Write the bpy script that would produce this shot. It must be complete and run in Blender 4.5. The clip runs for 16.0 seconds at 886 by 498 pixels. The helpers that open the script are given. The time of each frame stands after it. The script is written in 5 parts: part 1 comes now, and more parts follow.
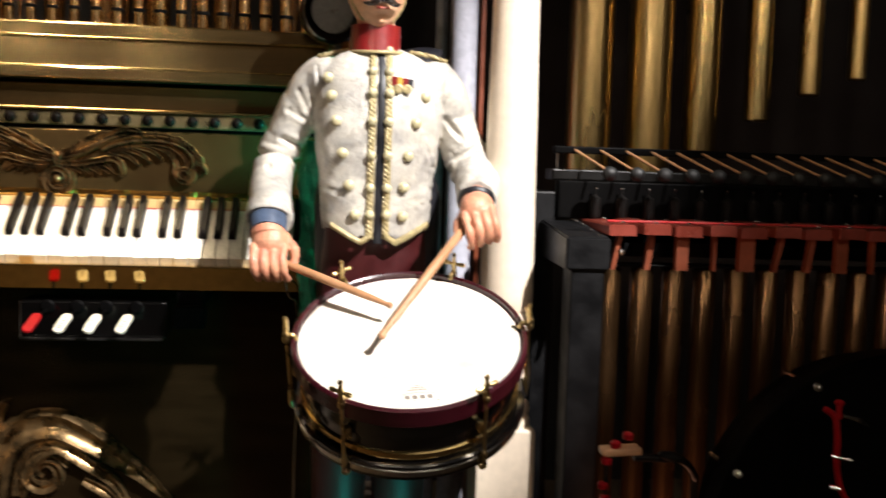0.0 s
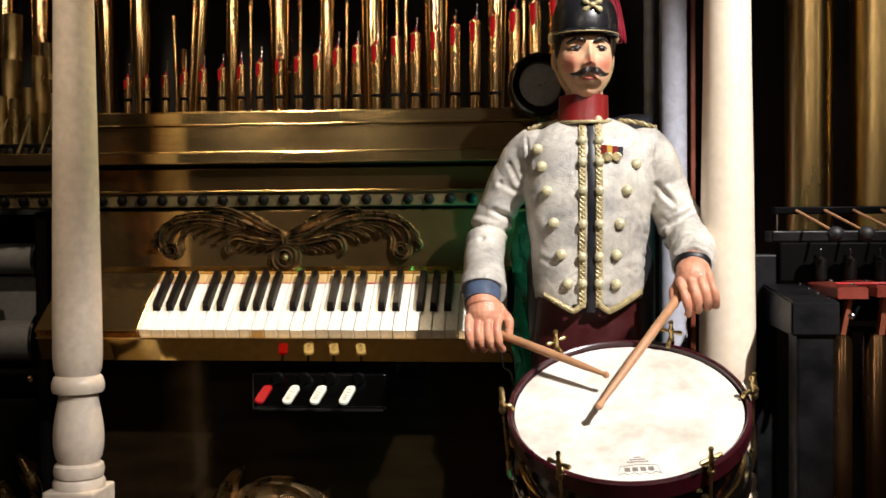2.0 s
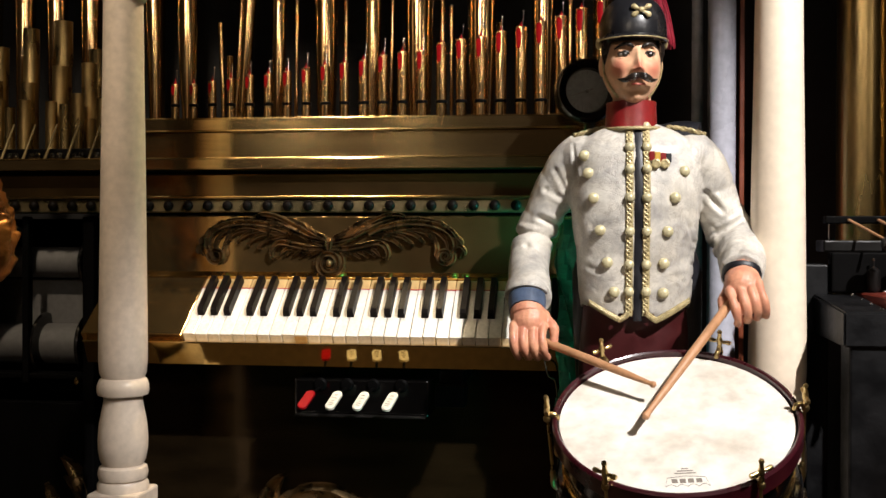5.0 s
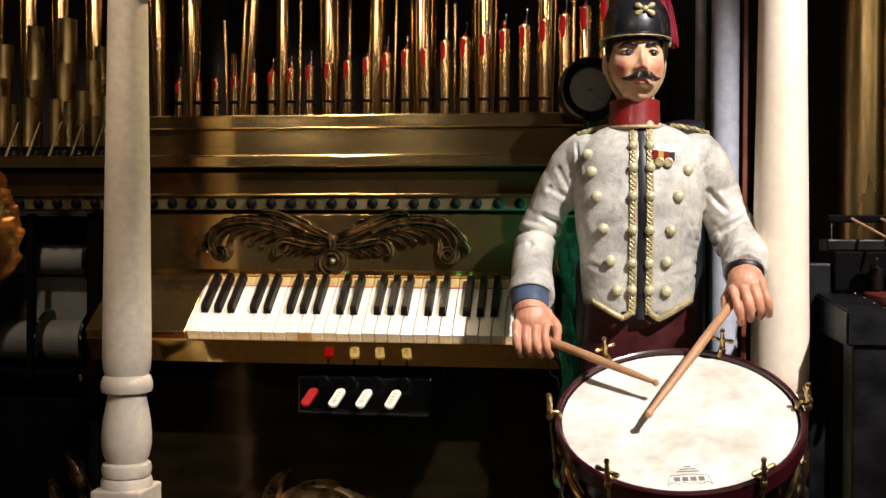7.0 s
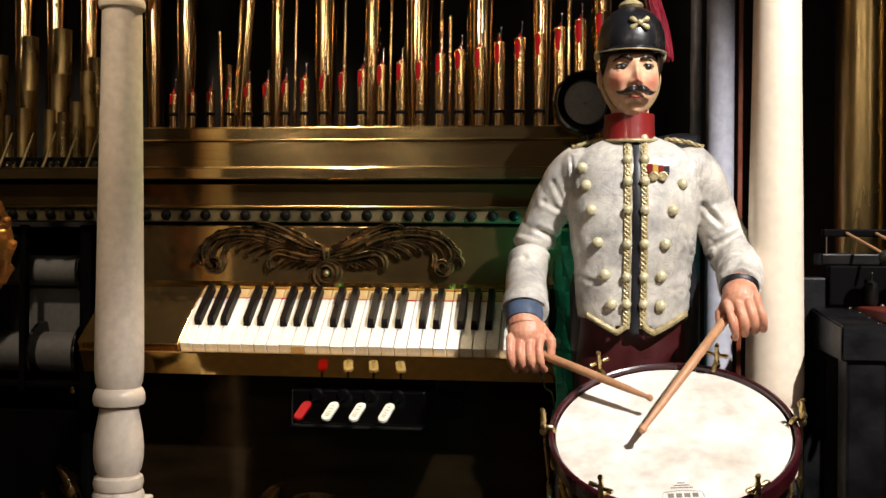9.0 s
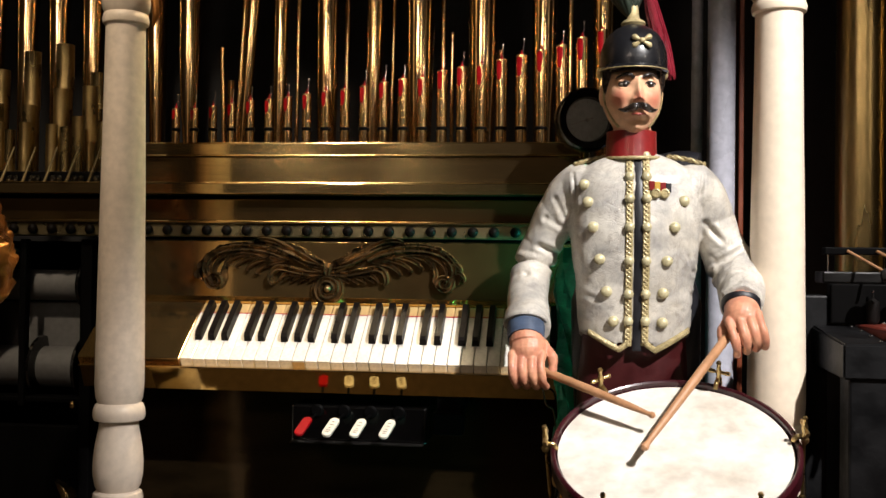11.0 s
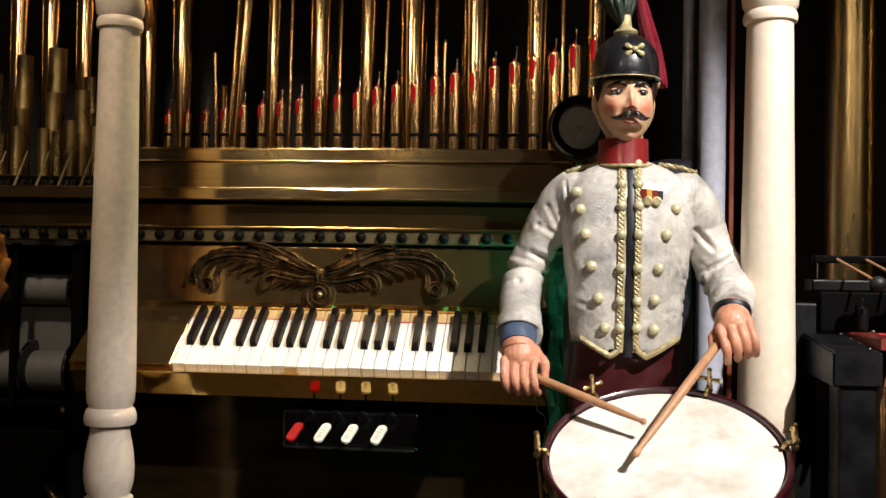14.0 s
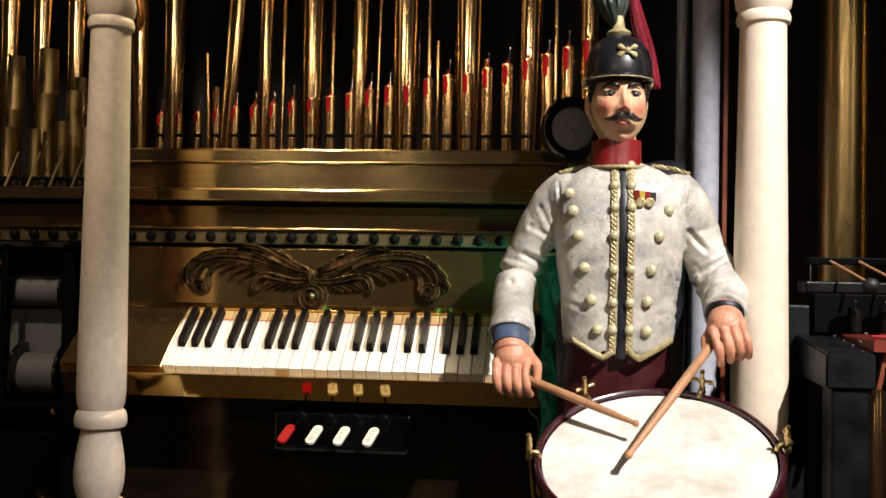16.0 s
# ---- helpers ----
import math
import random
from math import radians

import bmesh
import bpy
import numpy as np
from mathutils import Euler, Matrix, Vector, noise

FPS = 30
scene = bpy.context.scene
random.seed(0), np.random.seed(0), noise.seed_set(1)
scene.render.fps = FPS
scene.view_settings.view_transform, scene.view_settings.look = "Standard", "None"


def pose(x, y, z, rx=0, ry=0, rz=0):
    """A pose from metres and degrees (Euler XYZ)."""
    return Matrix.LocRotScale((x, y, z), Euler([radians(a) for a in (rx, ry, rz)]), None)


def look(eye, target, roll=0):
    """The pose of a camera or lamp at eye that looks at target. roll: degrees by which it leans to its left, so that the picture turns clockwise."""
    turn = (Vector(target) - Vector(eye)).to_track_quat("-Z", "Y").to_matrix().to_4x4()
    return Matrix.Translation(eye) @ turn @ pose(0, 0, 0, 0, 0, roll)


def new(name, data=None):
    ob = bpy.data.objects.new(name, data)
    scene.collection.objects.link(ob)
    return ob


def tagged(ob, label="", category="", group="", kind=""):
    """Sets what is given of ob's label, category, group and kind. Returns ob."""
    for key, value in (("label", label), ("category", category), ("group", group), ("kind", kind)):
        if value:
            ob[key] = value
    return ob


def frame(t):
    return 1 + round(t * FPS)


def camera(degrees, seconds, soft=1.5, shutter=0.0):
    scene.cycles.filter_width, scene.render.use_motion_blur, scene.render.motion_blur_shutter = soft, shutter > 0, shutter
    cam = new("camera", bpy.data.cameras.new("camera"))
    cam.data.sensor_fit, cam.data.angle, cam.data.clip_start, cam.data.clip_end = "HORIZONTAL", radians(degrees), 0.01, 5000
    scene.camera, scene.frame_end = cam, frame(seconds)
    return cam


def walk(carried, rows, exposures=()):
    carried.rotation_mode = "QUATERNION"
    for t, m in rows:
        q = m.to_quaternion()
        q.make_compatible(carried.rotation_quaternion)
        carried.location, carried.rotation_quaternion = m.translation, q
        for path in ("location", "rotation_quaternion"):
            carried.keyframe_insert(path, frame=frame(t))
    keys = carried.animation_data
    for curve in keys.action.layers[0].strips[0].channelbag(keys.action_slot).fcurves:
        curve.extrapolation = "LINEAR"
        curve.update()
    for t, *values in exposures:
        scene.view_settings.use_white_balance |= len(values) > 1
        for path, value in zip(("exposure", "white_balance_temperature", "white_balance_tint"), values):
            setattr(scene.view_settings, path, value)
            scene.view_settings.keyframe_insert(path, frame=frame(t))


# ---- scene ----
DEGREES = 47.0
ROWS = (
    (0.0, 0.0130, -0.0020, 0.9570, -6.611, -4.763, -1.791),
    (0.5, 0.0201, -0.0051, 0.9574, -1.532, -3.514, -1.566),
    (1.0, 0.0210, -0.0057, 0.9601, 1.101, -2.934, -0.743),
    (1.5, 0.0202, -0.0009, 0.9566, 3.573, -2.035, -0.129),
    (2.0, 0.0087, -0.0069, 0.9574, 5.074, -1.002, 0.318),
    (2.5, 0.0099, -0.0010, 0.9555, 6.256, -0.660, 0.515),
    (3.0, 0.0061, 0.0020, 0.9518, 6.600, -0.273, 0.354),
    (3.5, 0.0035, 0.0018, 0.9506, 7.409, -0.160, 0.087),
    (4.0, 0.0026, 0.0038, 0.9511, 7.370, -0.228, -0.029),
    (6.5, -0.0016, 0.0005, 0.9480, 7.455, -0.505, -0.324),
    (7.0, -0.0000, -0.0000, 0.9500, 7.500, -0.500, -0.300),
    (7.5, 0.0023, 0.0103, 0.9511, 7.580, -0.697, -0.170),
    (8.0, 0.0012, 0.0098, 0.9525, 7.470, -0.725, -0.314),
    (8.5, 0.0041, 0.0046, 0.9528, 7.420, -0.402, -0.455),
    (9.0, 0.0034, 0.0057, 0.9577, 7.309, -0.016, -0.470),
    (9.5, -0.0007, 0.0064, 0.9566, 7.216, 0.393, -0.559),
    (12.0, -0.0063, 0.0031, 0.9576, 7.060, 1.011, -0.924),
    (12.5, -0.0100, 0.0051, 0.9557, 6.929, 1.090, -1.068),
    (13.0, -0.0097, 0.0090, 0.9564, 6.898, 1.088, -1.177),
    (13.5, -0.0106, 0.0056, 0.9580, 6.644, 1.176, -1.048),
    (14.0, -0.0095, -0.0026, 0.9571, 6.528, 1.262, -1.026),
    (14.5, -0.0085, -0.0017, 0.9523, 6.290, 1.399, -1.106),
    (15.0, -0.0089, 0.0014, 0.9540, 6.196, 1.517, -1.128),
    (15.5, -0.0082, 0.0010, 0.9541, 6.132, 1.548, -1.116),
    (16.0, -0.0058, 0.0045, 0.9545, 6.245, 1.437, -1.079),
)
EXPOSURES = ((0.0, 0.6), (0.5, 0.3), (1.5, 0.1), (3.0, 0.0), (16.0, 0.0))
cam = camera(DEGREES, 16.0, soft=1.5, shutter=0.5)
walk(cam, [(t, pose(x, y, z, 90 + pitch, roll, yaw)) for t, x, y, z, yaw, pitch, roll in ROWS],
     exposures=EXPOSURES)

# ---- light ----
world = bpy.data.worlds.new("dim_hall")
world.use_nodes = True
scene.world = world
world.node_tree.nodes["Background"].inputs[0].default_value = (1.0, 0.8, 0.6, 1)
world.node_tree.nodes["Background"].inputs[1].default_value = 0.007


def spot(name, eye, target, watts, colour, cone, blend=0.5, size=0.05):
    lamp = bpy.data.lights.new(name, "SPOT")
    lamp.energy, lamp.color, lamp.spot_size, lamp.spot_blend, lamp.shadow_soft_size = watts, colour, radians(cone), blend, size
    ob = new(name, lamp)
    ob.matrix_basis = look(eye, target)
    return ob


# stage spot in the hall's ceiling, in front of the show
spot("stage_spot", (1.55, -0.47, 3.12), (0.06, 1.65, 1.01), 940, (1.0, 0.955, 0.93), 23, 0.6, 0.035)
# two unseen spots added to brighten the organ side and the chimes
spot("organ_fill_spot", (-1.05, 0.1, 3.2), (-1.00, 2.0, 1.48), 240, (1.0, 0.82, 0.60), 38, 0.9, 0.06)
spot("pipe_fill_spot", (0.45, 0.4, 3.3), (0.62, 1.95, 1.05), 28, (1.0, 0.87, 0.68), 26, 1.0, 0.05)
# unseen warm lamp added above the pipes to light the left column's back
spot("case_fill_lamp", (-0.42, 2.00, 2.22), (-0.80, 1.71, 1.05), 85, (1.0, 0.78, 0.48), 62, 0.9, 0.03)
# green lamps of the show: one behind the figure, one at the foot of the stage
spot("green_lamp", (0.11, 1.86, 0.955), (-0.25, 1.945, 1.03), 11.0, (0.06, 1.0, 0.75), 58, 1.0, 0.04)
spot("green_drape_lamp", (0.01, 1.745, 0.25), (0.0, 1.80, 0.82), 15.0, (0.05, 1.0, 0.62), 15, 0.6, 0.02)
spot("green_footlight", (0.24, 1.36, 0.05), (-0.12, 1.97, 0.62), 6.0, (0.06, 1.0, 0.85), 60, 0.9, 0.03)

# red lamp low among the percussion
spot("red_footlight", (0.52, 1.42, 0.08), (0.74, 1.665, 0.46), 7.0, (1.0, 0.42, 0.24), 95, 0.9, 0.03)


# lamps along the hall behind the viewer
def hall_lamp(x, y, z, watts, size=0.13):
    lamp = bpy.data.lights.new("hall_lamp", "POINT")
    lamp.energy, lamp.color, lamp.shadow_soft_size = watts, (1.0, 0.84, 0.66), size
    new("hall_lamp", lamp).location = (x, y, z)


# the last one is added to brighten the dark percussion at the right
for x, y, z, watts in ((-0.98, -2.1, 2.28, 24), (-1.68, -2.1, 2.28, 22), (0.75, -2.1, 2.2, 18), (2.5, -1.2, 2.0, 10)):
    hall_lamp(x, y, z, watts)


# ---- materials ----
def material(name, colour, rough=0.5, metal=0.0, dark=0.7, big=6.0, fine=90.0, bump=0.15, coat=0.0, other=None, spread=0.5,
             stretch=(1, 1, 1), rough_var=0.15, grime=0.35, gloss=0.5, mid=0.5):
    m = bpy.data.materials.new(name)
    m.use_nodes = True
    n, link = m.node_tree.nodes, m.node_tree.links.new
    b = n["Principled BSDF"]
    b.inputs["Metallic"].default_value = metal
    b.inputs["Specular IOR Level"].default_value = gloss
    b.inputs["Coat Weight"].default_value = coat
    b.inputs["Coat Roughness"].default_value = 0.08
    tc, mp = n.new("ShaderNodeTexCoord"), n.new("ShaderNodeMapping")
    mp.inputs["Scale"].default_value = stretch
    link(tc.outputs["Object"], mp.inputs["Vector"])
    info = n.new("ShaderNodeObjectInfo")
    big_n, fine_n = n.new("ShaderNodeTexNoise"), n.new("ShaderNodeTexNoise")
    big_n.noise_dimensions = "4D"
    link(info.outputs["Random"], big_n.inputs["W"])
    for t, s, d in ((big_n, big, 5), (fine_n, fine, 4)):
        t.inputs["Scale"].default_value, t.inputs["Detail"].default_value = s, d
        link(mp.outputs["Vector"], t.inputs["Vector"])
    ramp = n.new("ShaderNodeValToRGB")
    second = other if other else tuple(c * dark for c in colour)
    ramp.color_ramp.elements[0].position, ramp.color_ramp.elements[1].position = mid - spread / 2, mid + spread / 2
    ramp.color_ramp.elements[0].color, ramp.color_ramp.elements[1].color = (*second, 1), (*colour, 1)
    link(big_n.outputs["Fac"], ramp.inputs["Fac"])
    mix = n.new("ShaderNodeMix")
    mix.data_type, mix.blend_type = "RGBA", "MULTIPLY"
    mix.inputs[0].default_value = grime
    link(ramp.outputs["Color"], mix.inputs[6])
    grey = n.new("ShaderNodeMapRange")
    grey.inputs["From Min"].default_value, grey.inputs["From Max"].default_value = 0.3, 0.7
    grey.inputs["To Min"].default_value, grey.inputs["To Max"].default_value = 0.55, 1.15
    link(fine_n.outputs["Fac"], grey.inputs["Value"])
    link(grey.outputs["Result"], mix.inputs[7])
    link(mix.outputs[2], b.inputs["Base Color"])
    rr = n.new("ShaderNodeMapRange")
    rr.inputs["From Min"].default_value, rr.inputs["From Max"].default_value = 0.3, 0.7
    rr.inputs["To Min"].default_value, rr.inputs["To Max"].default_value = max(0.02, rough - rough_var * rough * 2), min(1.0, rough + rough_var)
    link(big_n.outputs["Fac"], rr.inputs["Value"])
    link(rr.outputs["Result"], b.inputs["Roughness"])
    if bump:
        bp = n.new("ShaderNodeBump")
        bp.inputs["Strength"].default_value, bp.inputs["Distance"].default_value = bump, 0.002
        link(fine_n.outputs["Fac"], bp.inputs["Height"])
        link(bp.outputs["Normal"], b.inputs["Normal"])
    return m


def brushed(m):
    """Horizontal brush marks: highlights spread upwards and downwards."""
    n = m.node_tree.nodes
    t = n.new("ShaderNodeTangent")
    t.direction_type, t.axis = "RADIAL", "Z"
    b = n["Principled BSDF"]
    m.node_tree.links.new(t.outputs["Tangent"], b.inputs["Tangent"])
    b.inputs["Anisotropic"].default_value, b.inputs["Anisotropic Rotation"].default_value = 0.75, 0.25
    return m


BRASS = material("polished_brass", (0.78, 0.52, 0.20), 0.14, 1.0, 0.6, 9, 120, 0.04, rough_var=0.12)
BRASS_PIPE = material("pipe_brass", (0.82, 0.54, 0.26), 0.125, 1.0, 0.85, 5, 70, 0.0, rough_var=0.02, stretch=(1, 1, 0.2), grime=0.08)
BRASS_MIRROR = material("mirror_brass", (0.66, 0.46, 0.17), 0.055, 1.0, 0.75, 5, 60, 0.015, rough_var=0.04)
BRASS_CHIME = material("brushed_chime_brass", (0.80, 0.58, 0.25), 0.24, 1.0, 0.7, 10, 90, 0.05, stretch=(1, 1, 0.2))
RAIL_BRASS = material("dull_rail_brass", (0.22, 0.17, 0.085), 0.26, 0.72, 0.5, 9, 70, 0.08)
# resonator brass is coloured dark brown, the shadow there put into its tone
RESONATOR = material("shade_browned_resonator_brass", (0.15, 0.082, 0.036), 0.17, 0.9, 0.5, 14, 70, 0.05, stretch=(1, 1, 0.3))
BRASS_HARDWARE = material("cast_brass_fitting", (0.76, 0.56, 0.25), 0.27, 1.0, 0.6, 40, 160, 0.1)
BRASS_CLAD = brushed(material("aged_brass_sheet", (0.58, 0.40, 0.185), 0.13, 0.97, 0.55, 5, 60, 0.05, rough_var=0.05, stretch=(0.3, 1, 3)))
PIPE_DULL = material("dull_pipe_brass", (0.66, 0.48, 0.21), 0.27, 1.0, 0.45, 18, 90, 0.08, spread=0.4, stretch=(1, 1, 0.5))
BRASS_DULL = material("dull_brass", (0.42, 0.31, 0.13), 0.26, 1.0, 0.5, 12, 80, 0.1)
BRONZE = material("dark_bronze", (0.42, 0.27, 0.125), 0.25, 0.88, 0.22, 40, 160, 0.25, spread=0.4)
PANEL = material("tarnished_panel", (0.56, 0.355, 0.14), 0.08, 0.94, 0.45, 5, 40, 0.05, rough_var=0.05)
# the panel's brass coloured darker, in place of the frieze's dark reflections
FRIEZE = material("darker_panel_brass", (0.30, 0.185, 0.075), 0.08, 0.94, 0.45, 5, 40, 0.05, rough_var=0.05)
# lower board's brass is coloured near black for the dark hall it mirrors
LOWER = brushed(material("dark_tinted_brass_board", (0.065, 0.041, 0.018), 0.15, 0.80, 0.3, 7, 60, 0.1, rough_var=0.05, stretch=(1, 1, 4)))
LACQUER = material("black_lacquer", (0.002, 0.0018, 0.0018), 0.08, 0.0, 0.6, 8, 70, 0.02, coat=0.2, gloss=0.9)
BLACK = material("black_paint", (0.0028, 0.0026, 0.0026), 0.5, 0.0, 0.6, 12, 110, 0.1, gloss=0.03)
IRON = material("dark_iron", (0.0045, 0.0035, 0.003), 0.5, 0.0, 0.5, 20, 120, 0.15, gloss=0.2)
CHARCOAL = material("grey_painted_frame", (0.0045, 0.0045, 0.0052), 0.5, 0.0, 0.5, 22, 110, 0.25, gloss=0.2)
STUD_PAINT = material("dark_brown_stud", (0.006, 0.004, 0.003), 0.5, 0.0, 0.5, 60, 160, 0.2, gloss=0.05)
IVORY = material("ivory_key", (0.74, 0.70, 0.63), 0.22, 0.0, 0.88, 20, 140, 0.02, coat=0.3)
EBONY = material("ebony_key", (0.0065, 0.0045, 0.004), 0.34, 0.0, 0.6, 25, 150, 0.05, coat=0.0, gloss=0.10)
KEYWOOD = material("bare_key_wood", (0.58, 0.38, 0.16), 0.5, 0.0, 0.7, 20, 150, 0.1, stretch=(1, 0.2, 1))
RED_FELT = material("red_felt", (0.42, 0.012, 0.012), 0.8, 0.0, 0.6, 30, 200, 0.3)
RED_PAINT = material("red_lacquer", (0.33, 0.004, 0.008), 0.45, 0.0, 0.7, 30, 120, 0.05, gloss=0.15)
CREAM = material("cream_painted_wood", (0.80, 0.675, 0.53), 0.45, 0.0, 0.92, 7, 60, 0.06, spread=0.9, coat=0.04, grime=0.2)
# second cream for the left column: its weaker light is put into the colour
CREAM_DIM = material("dimmed_cream_paint", (0.76, 0.64, 0.52), 0.45, 0.0, 0.72, 9, 70, 0.12, spread=0.7, coat=0.04, grime=0.3)
WHITE_TAB = material("white_tab", (0.74, 0.70, 0.60), 0.3, 0.0, 0.85, 30, 120, 0.03)
INK = material("printed_ink", (0.22, 0.19, 0.16), 0.6, 0.0, 0.8, 30, 120, 0.0)
SKIN_DRUM = material("drum_head_film", (0.82, 0.79, 0.72), 0.5, 0.0, 0.86, 14, 60, 0.08, other=(0.55, 0.49, 0.41), spread=0.35)
MAROON = material("maroon_hoop", (0.042, 0.004, 0.008), 0.26, 0.0, 0.6, 14, 90, 0.04, coat=0.25)
CHROME = material("worn_chrome", (0.72, 0.70, 0.66), 0.12, 1.0, 0.75, 14, 90, 0.03)
STICK = material("hickory_stick", (0.50, 0.255, 0.125), 0.42, 0.0, 0.72, 30, 140, 0.12, stretch=(1, 1, 1))
GREYPIPE = material("grey_painted_pipe", (0.50, 0.50, 0.57), 0.24, 0.0, 0.8, 8, 60, 0.06)
ROSEWOOD = material("red_stained_bar", (0.24, 0.042, 0.026), 0.3, 0.0, 0.5, 18, 110, 0.08, coat=0.4, stretch=(1, 0.2, 1))
SLATWOOD = material("orange_stained_slat", (0.24, 0.055, 0.02), 0.45, 0.0, 0.6, 18, 110, 0.1)
PAPER = material("grey_paper_roll", (0.095, 0.091, 0.09), 0.7, 0.0, 0.75, 10, 90, 0.15)
GREEN = material("green_crushed_cloth", (0.02, 0.42, 0.25), 0.36, 0.0, 0.45, 26, 110, 0.6, stretch=(1, 1, 2.2))
VELVET = material("black_velvet", (0.014, 0.013, 0.014), 0.95, 0.0, 0.6, 4, 80, 0.2)
HALLWALL = material("dim_brown_plaster", (0.05, 0.038, 0.028), 0.8, 0.0, 0.7, 1.5, 40, 0.2)
FLOORING = material("dark_stage_boards", (0.15, 0.105, 0.07), 0.5, 0.0, 0.6, 3, 50, 0.15)
GILT = material("gold_leaf", (0.60, 0.24, 0.05), 0.34, 0.8, 0.2, 30, 80, 0.9)
# dial colour holds both grime and the shade behind the figure
DIAL = material("greyed_dial_paper", (0.27, 0.26, 0.235), 0.6, 0.0, 0.8, 20, 90, 0.05)
DRUM_BLACK = material("black_drum_film", (0.022, 0.019, 0.019), 0.3, 0.0, 0.6, 10, 80, 0.1, gloss=0.5)
RUBBER = material("black_rubber", (0.007, 0.007, 0.007), 0.6, 0.0, 0.7, 30, 150, 0.1)


def worn_paint(name, light, grey, dirt):
    """Old cream paint: greyed patches, fine dirty cracks, a hand-brushed relief."""
    m = bpy.data.materials.new(name)
    m.use_nodes = True
    n, link = m.node_tree.nodes, m.node_tree.links.new
    b = n["Principled BSDF"]
    tc = n.new("ShaderNodeTexCoord")

    def cloud(scale, detail, twist, lo, hi):
        t, r = n.new("ShaderNodeTexNoise"), n.new("ShaderNodeMapRange")
        t.inputs["Scale"].default_value, t.inputs["Detail"].default_value, t.inputs["Distortion"].default_value = scale, detail, twist
        t.inputs["Roughness"].default_value = 0.62
        link(tc.outputs["Object"], t.inputs["Vector"])
        r.inputs["From Min"].default_value, r.inputs["From Max"].default_value = lo, hi
        link(t.outputs["Fac"], r.inputs["Value"])
        return t.outputs["Fac"], r.outputs["Result"]

    def math_node(kind, a, c):
        k = n.new("ShaderNodeMath")
        k.operation = kind
        for slot, v in zip(k.inputs, (a, c)):
            if isinstance(v, float):
                slot.default_value = v
            else:
                link(v, slot)
        return k.outputs[0]

    def blend(fac, first, second):
        k = n.new("ShaderNodeMix")
        k.data_type = "RGBA"
        link(fac, k.inputs[0])
        for slot, v in ((6, first), (7, second)):
            if isinstance(v, tuple):
                k.inputs[slot].default_value = (*v, 1)
            else:
                link(v, k.inputs[slot])
        return k.outputs[2]

    vein, _ = cloud(34, 7, 1.6, 0, 1)
    thin = n.new("ShaderNodeMapRange")
    thin.inputs["From Min"].default_value, thin.inputs["From Max"].default_value = 0.0, 0.045
    thin.inputs["To Min"].default_value, thin.inputs["To Max"].default_value = 1.0, 0.0
    link(math_node("ABSOLUTE", math_node("SUBTRACT", vein, 0.5), 0.0), thin.inputs["Value"])
    _, patch = cloud(11, 4, 0.4, 0.36, 0.54)
    crack = math_node("MULTIPLY", math_node("MULTIPLY", thin.outputs["Result"], patch), 0.26)
    grain, worn = cloud(20, 9, 0.3, 0.42, 0.68)
    pits, _ = cloud(85, 5, 0.2, 0, 1)
    _, tint = cloud(9, 5, 0.3, 0.38, 0.62)
    colour = blend(math_node("MULTIPLY", worn, 0.9), blend(tint, light, tuple(c * d for c, d in zip(light, (0.74, 0.72, 0.69)))), grey)
    colour = blend(crack, colour, dirt)
    link(colour, b.inputs["Base Color"])
    b.inputs["Roughness"].default_value = 0.36
    b.inputs["Coat Weight"].default_value = 0.2
    bp = n.new("ShaderNodeBump")
    bp.inputs["Strength"].default_value, bp.inputs["Distance"].default_value = 0.5, 0.004
    link(math_node("ADD", math_node("MULTIPLY", pits, 0.22), math_node("SUBTRACT", grain, math_node("MULTIPLY", crack, 0.5))), bp.inputs["Height"])
    link(bp.outputs["Normal"], b.inputs["Normal"])
    return m


COAT_WHITE = worn_paint("worn_cream_coat_paint", (0.68, 0.645, 0.575), (0.25, 0.24, 0.235), (0.15, 0.105, 0.07))
BUTTON = material("pale_gilt_button", (0.62, 0.55, 0.33), 0.32, 0.15, 0.7, 90, 260, 0.2)
CORD = material("dark_gilt_cord", (0.40, 0.31, 0.15), 0.40, 0.3, 0.4, 90, 260, 0.6)
GOLD_PAINT = material("gold_trim_paint", (0.60, 0.49, 0.25), 0.36, 0.25, 0.45, 90, 260, 0.6)
FLESH = material("painted_flesh", (0.78, 0.49, 0.30), 0.42, 0.0, 0.8, 26, 110, 0.1, other=(0.72, 0.40, 0.24), spread=0.6, coat=0.08)


def rouged(m, centres, radius, colour):
    """Rosy paint dabbed on the cheeks."""
    n, link = m.node_tree.nodes, m.node_tree.links.new
    b = n["Principled BSDF"]
    socket = b.inputs["Base Color"].links[0].from_socket
    tc = n.new("ShaderNodeTexCoord")
    for c in centres:
        d, r, k = n.new("ShaderNodeVectorMath"), n.new("ShaderNodeMapRange"), n.new("ShaderNodeMix")
        d.operation = "DISTANCE"
        link(tc.outputs["Object"], d.inputs[0])
        d.inputs[1].default_value = c
        r.interpolation_type = "SMOOTHSTEP"
        for slot, v in (("From Min", 0.15 * radius), ("From Max", radius), ("To Min", 0.8), ("To Max", 0.0)):
            r.inputs[slot].default_value = v
        link(d.outputs["Value"], r.inputs["Value"])
        k.data_type = "RGBA"
        link(r.outputs["Result"], k.inputs[0])
        link(socket, k.inputs[6])
        k.inputs[7].default_value = (*colour, 1)
        socket = k.outputs[2]
    link(socket, b.inputs["Base Color"])
    return m


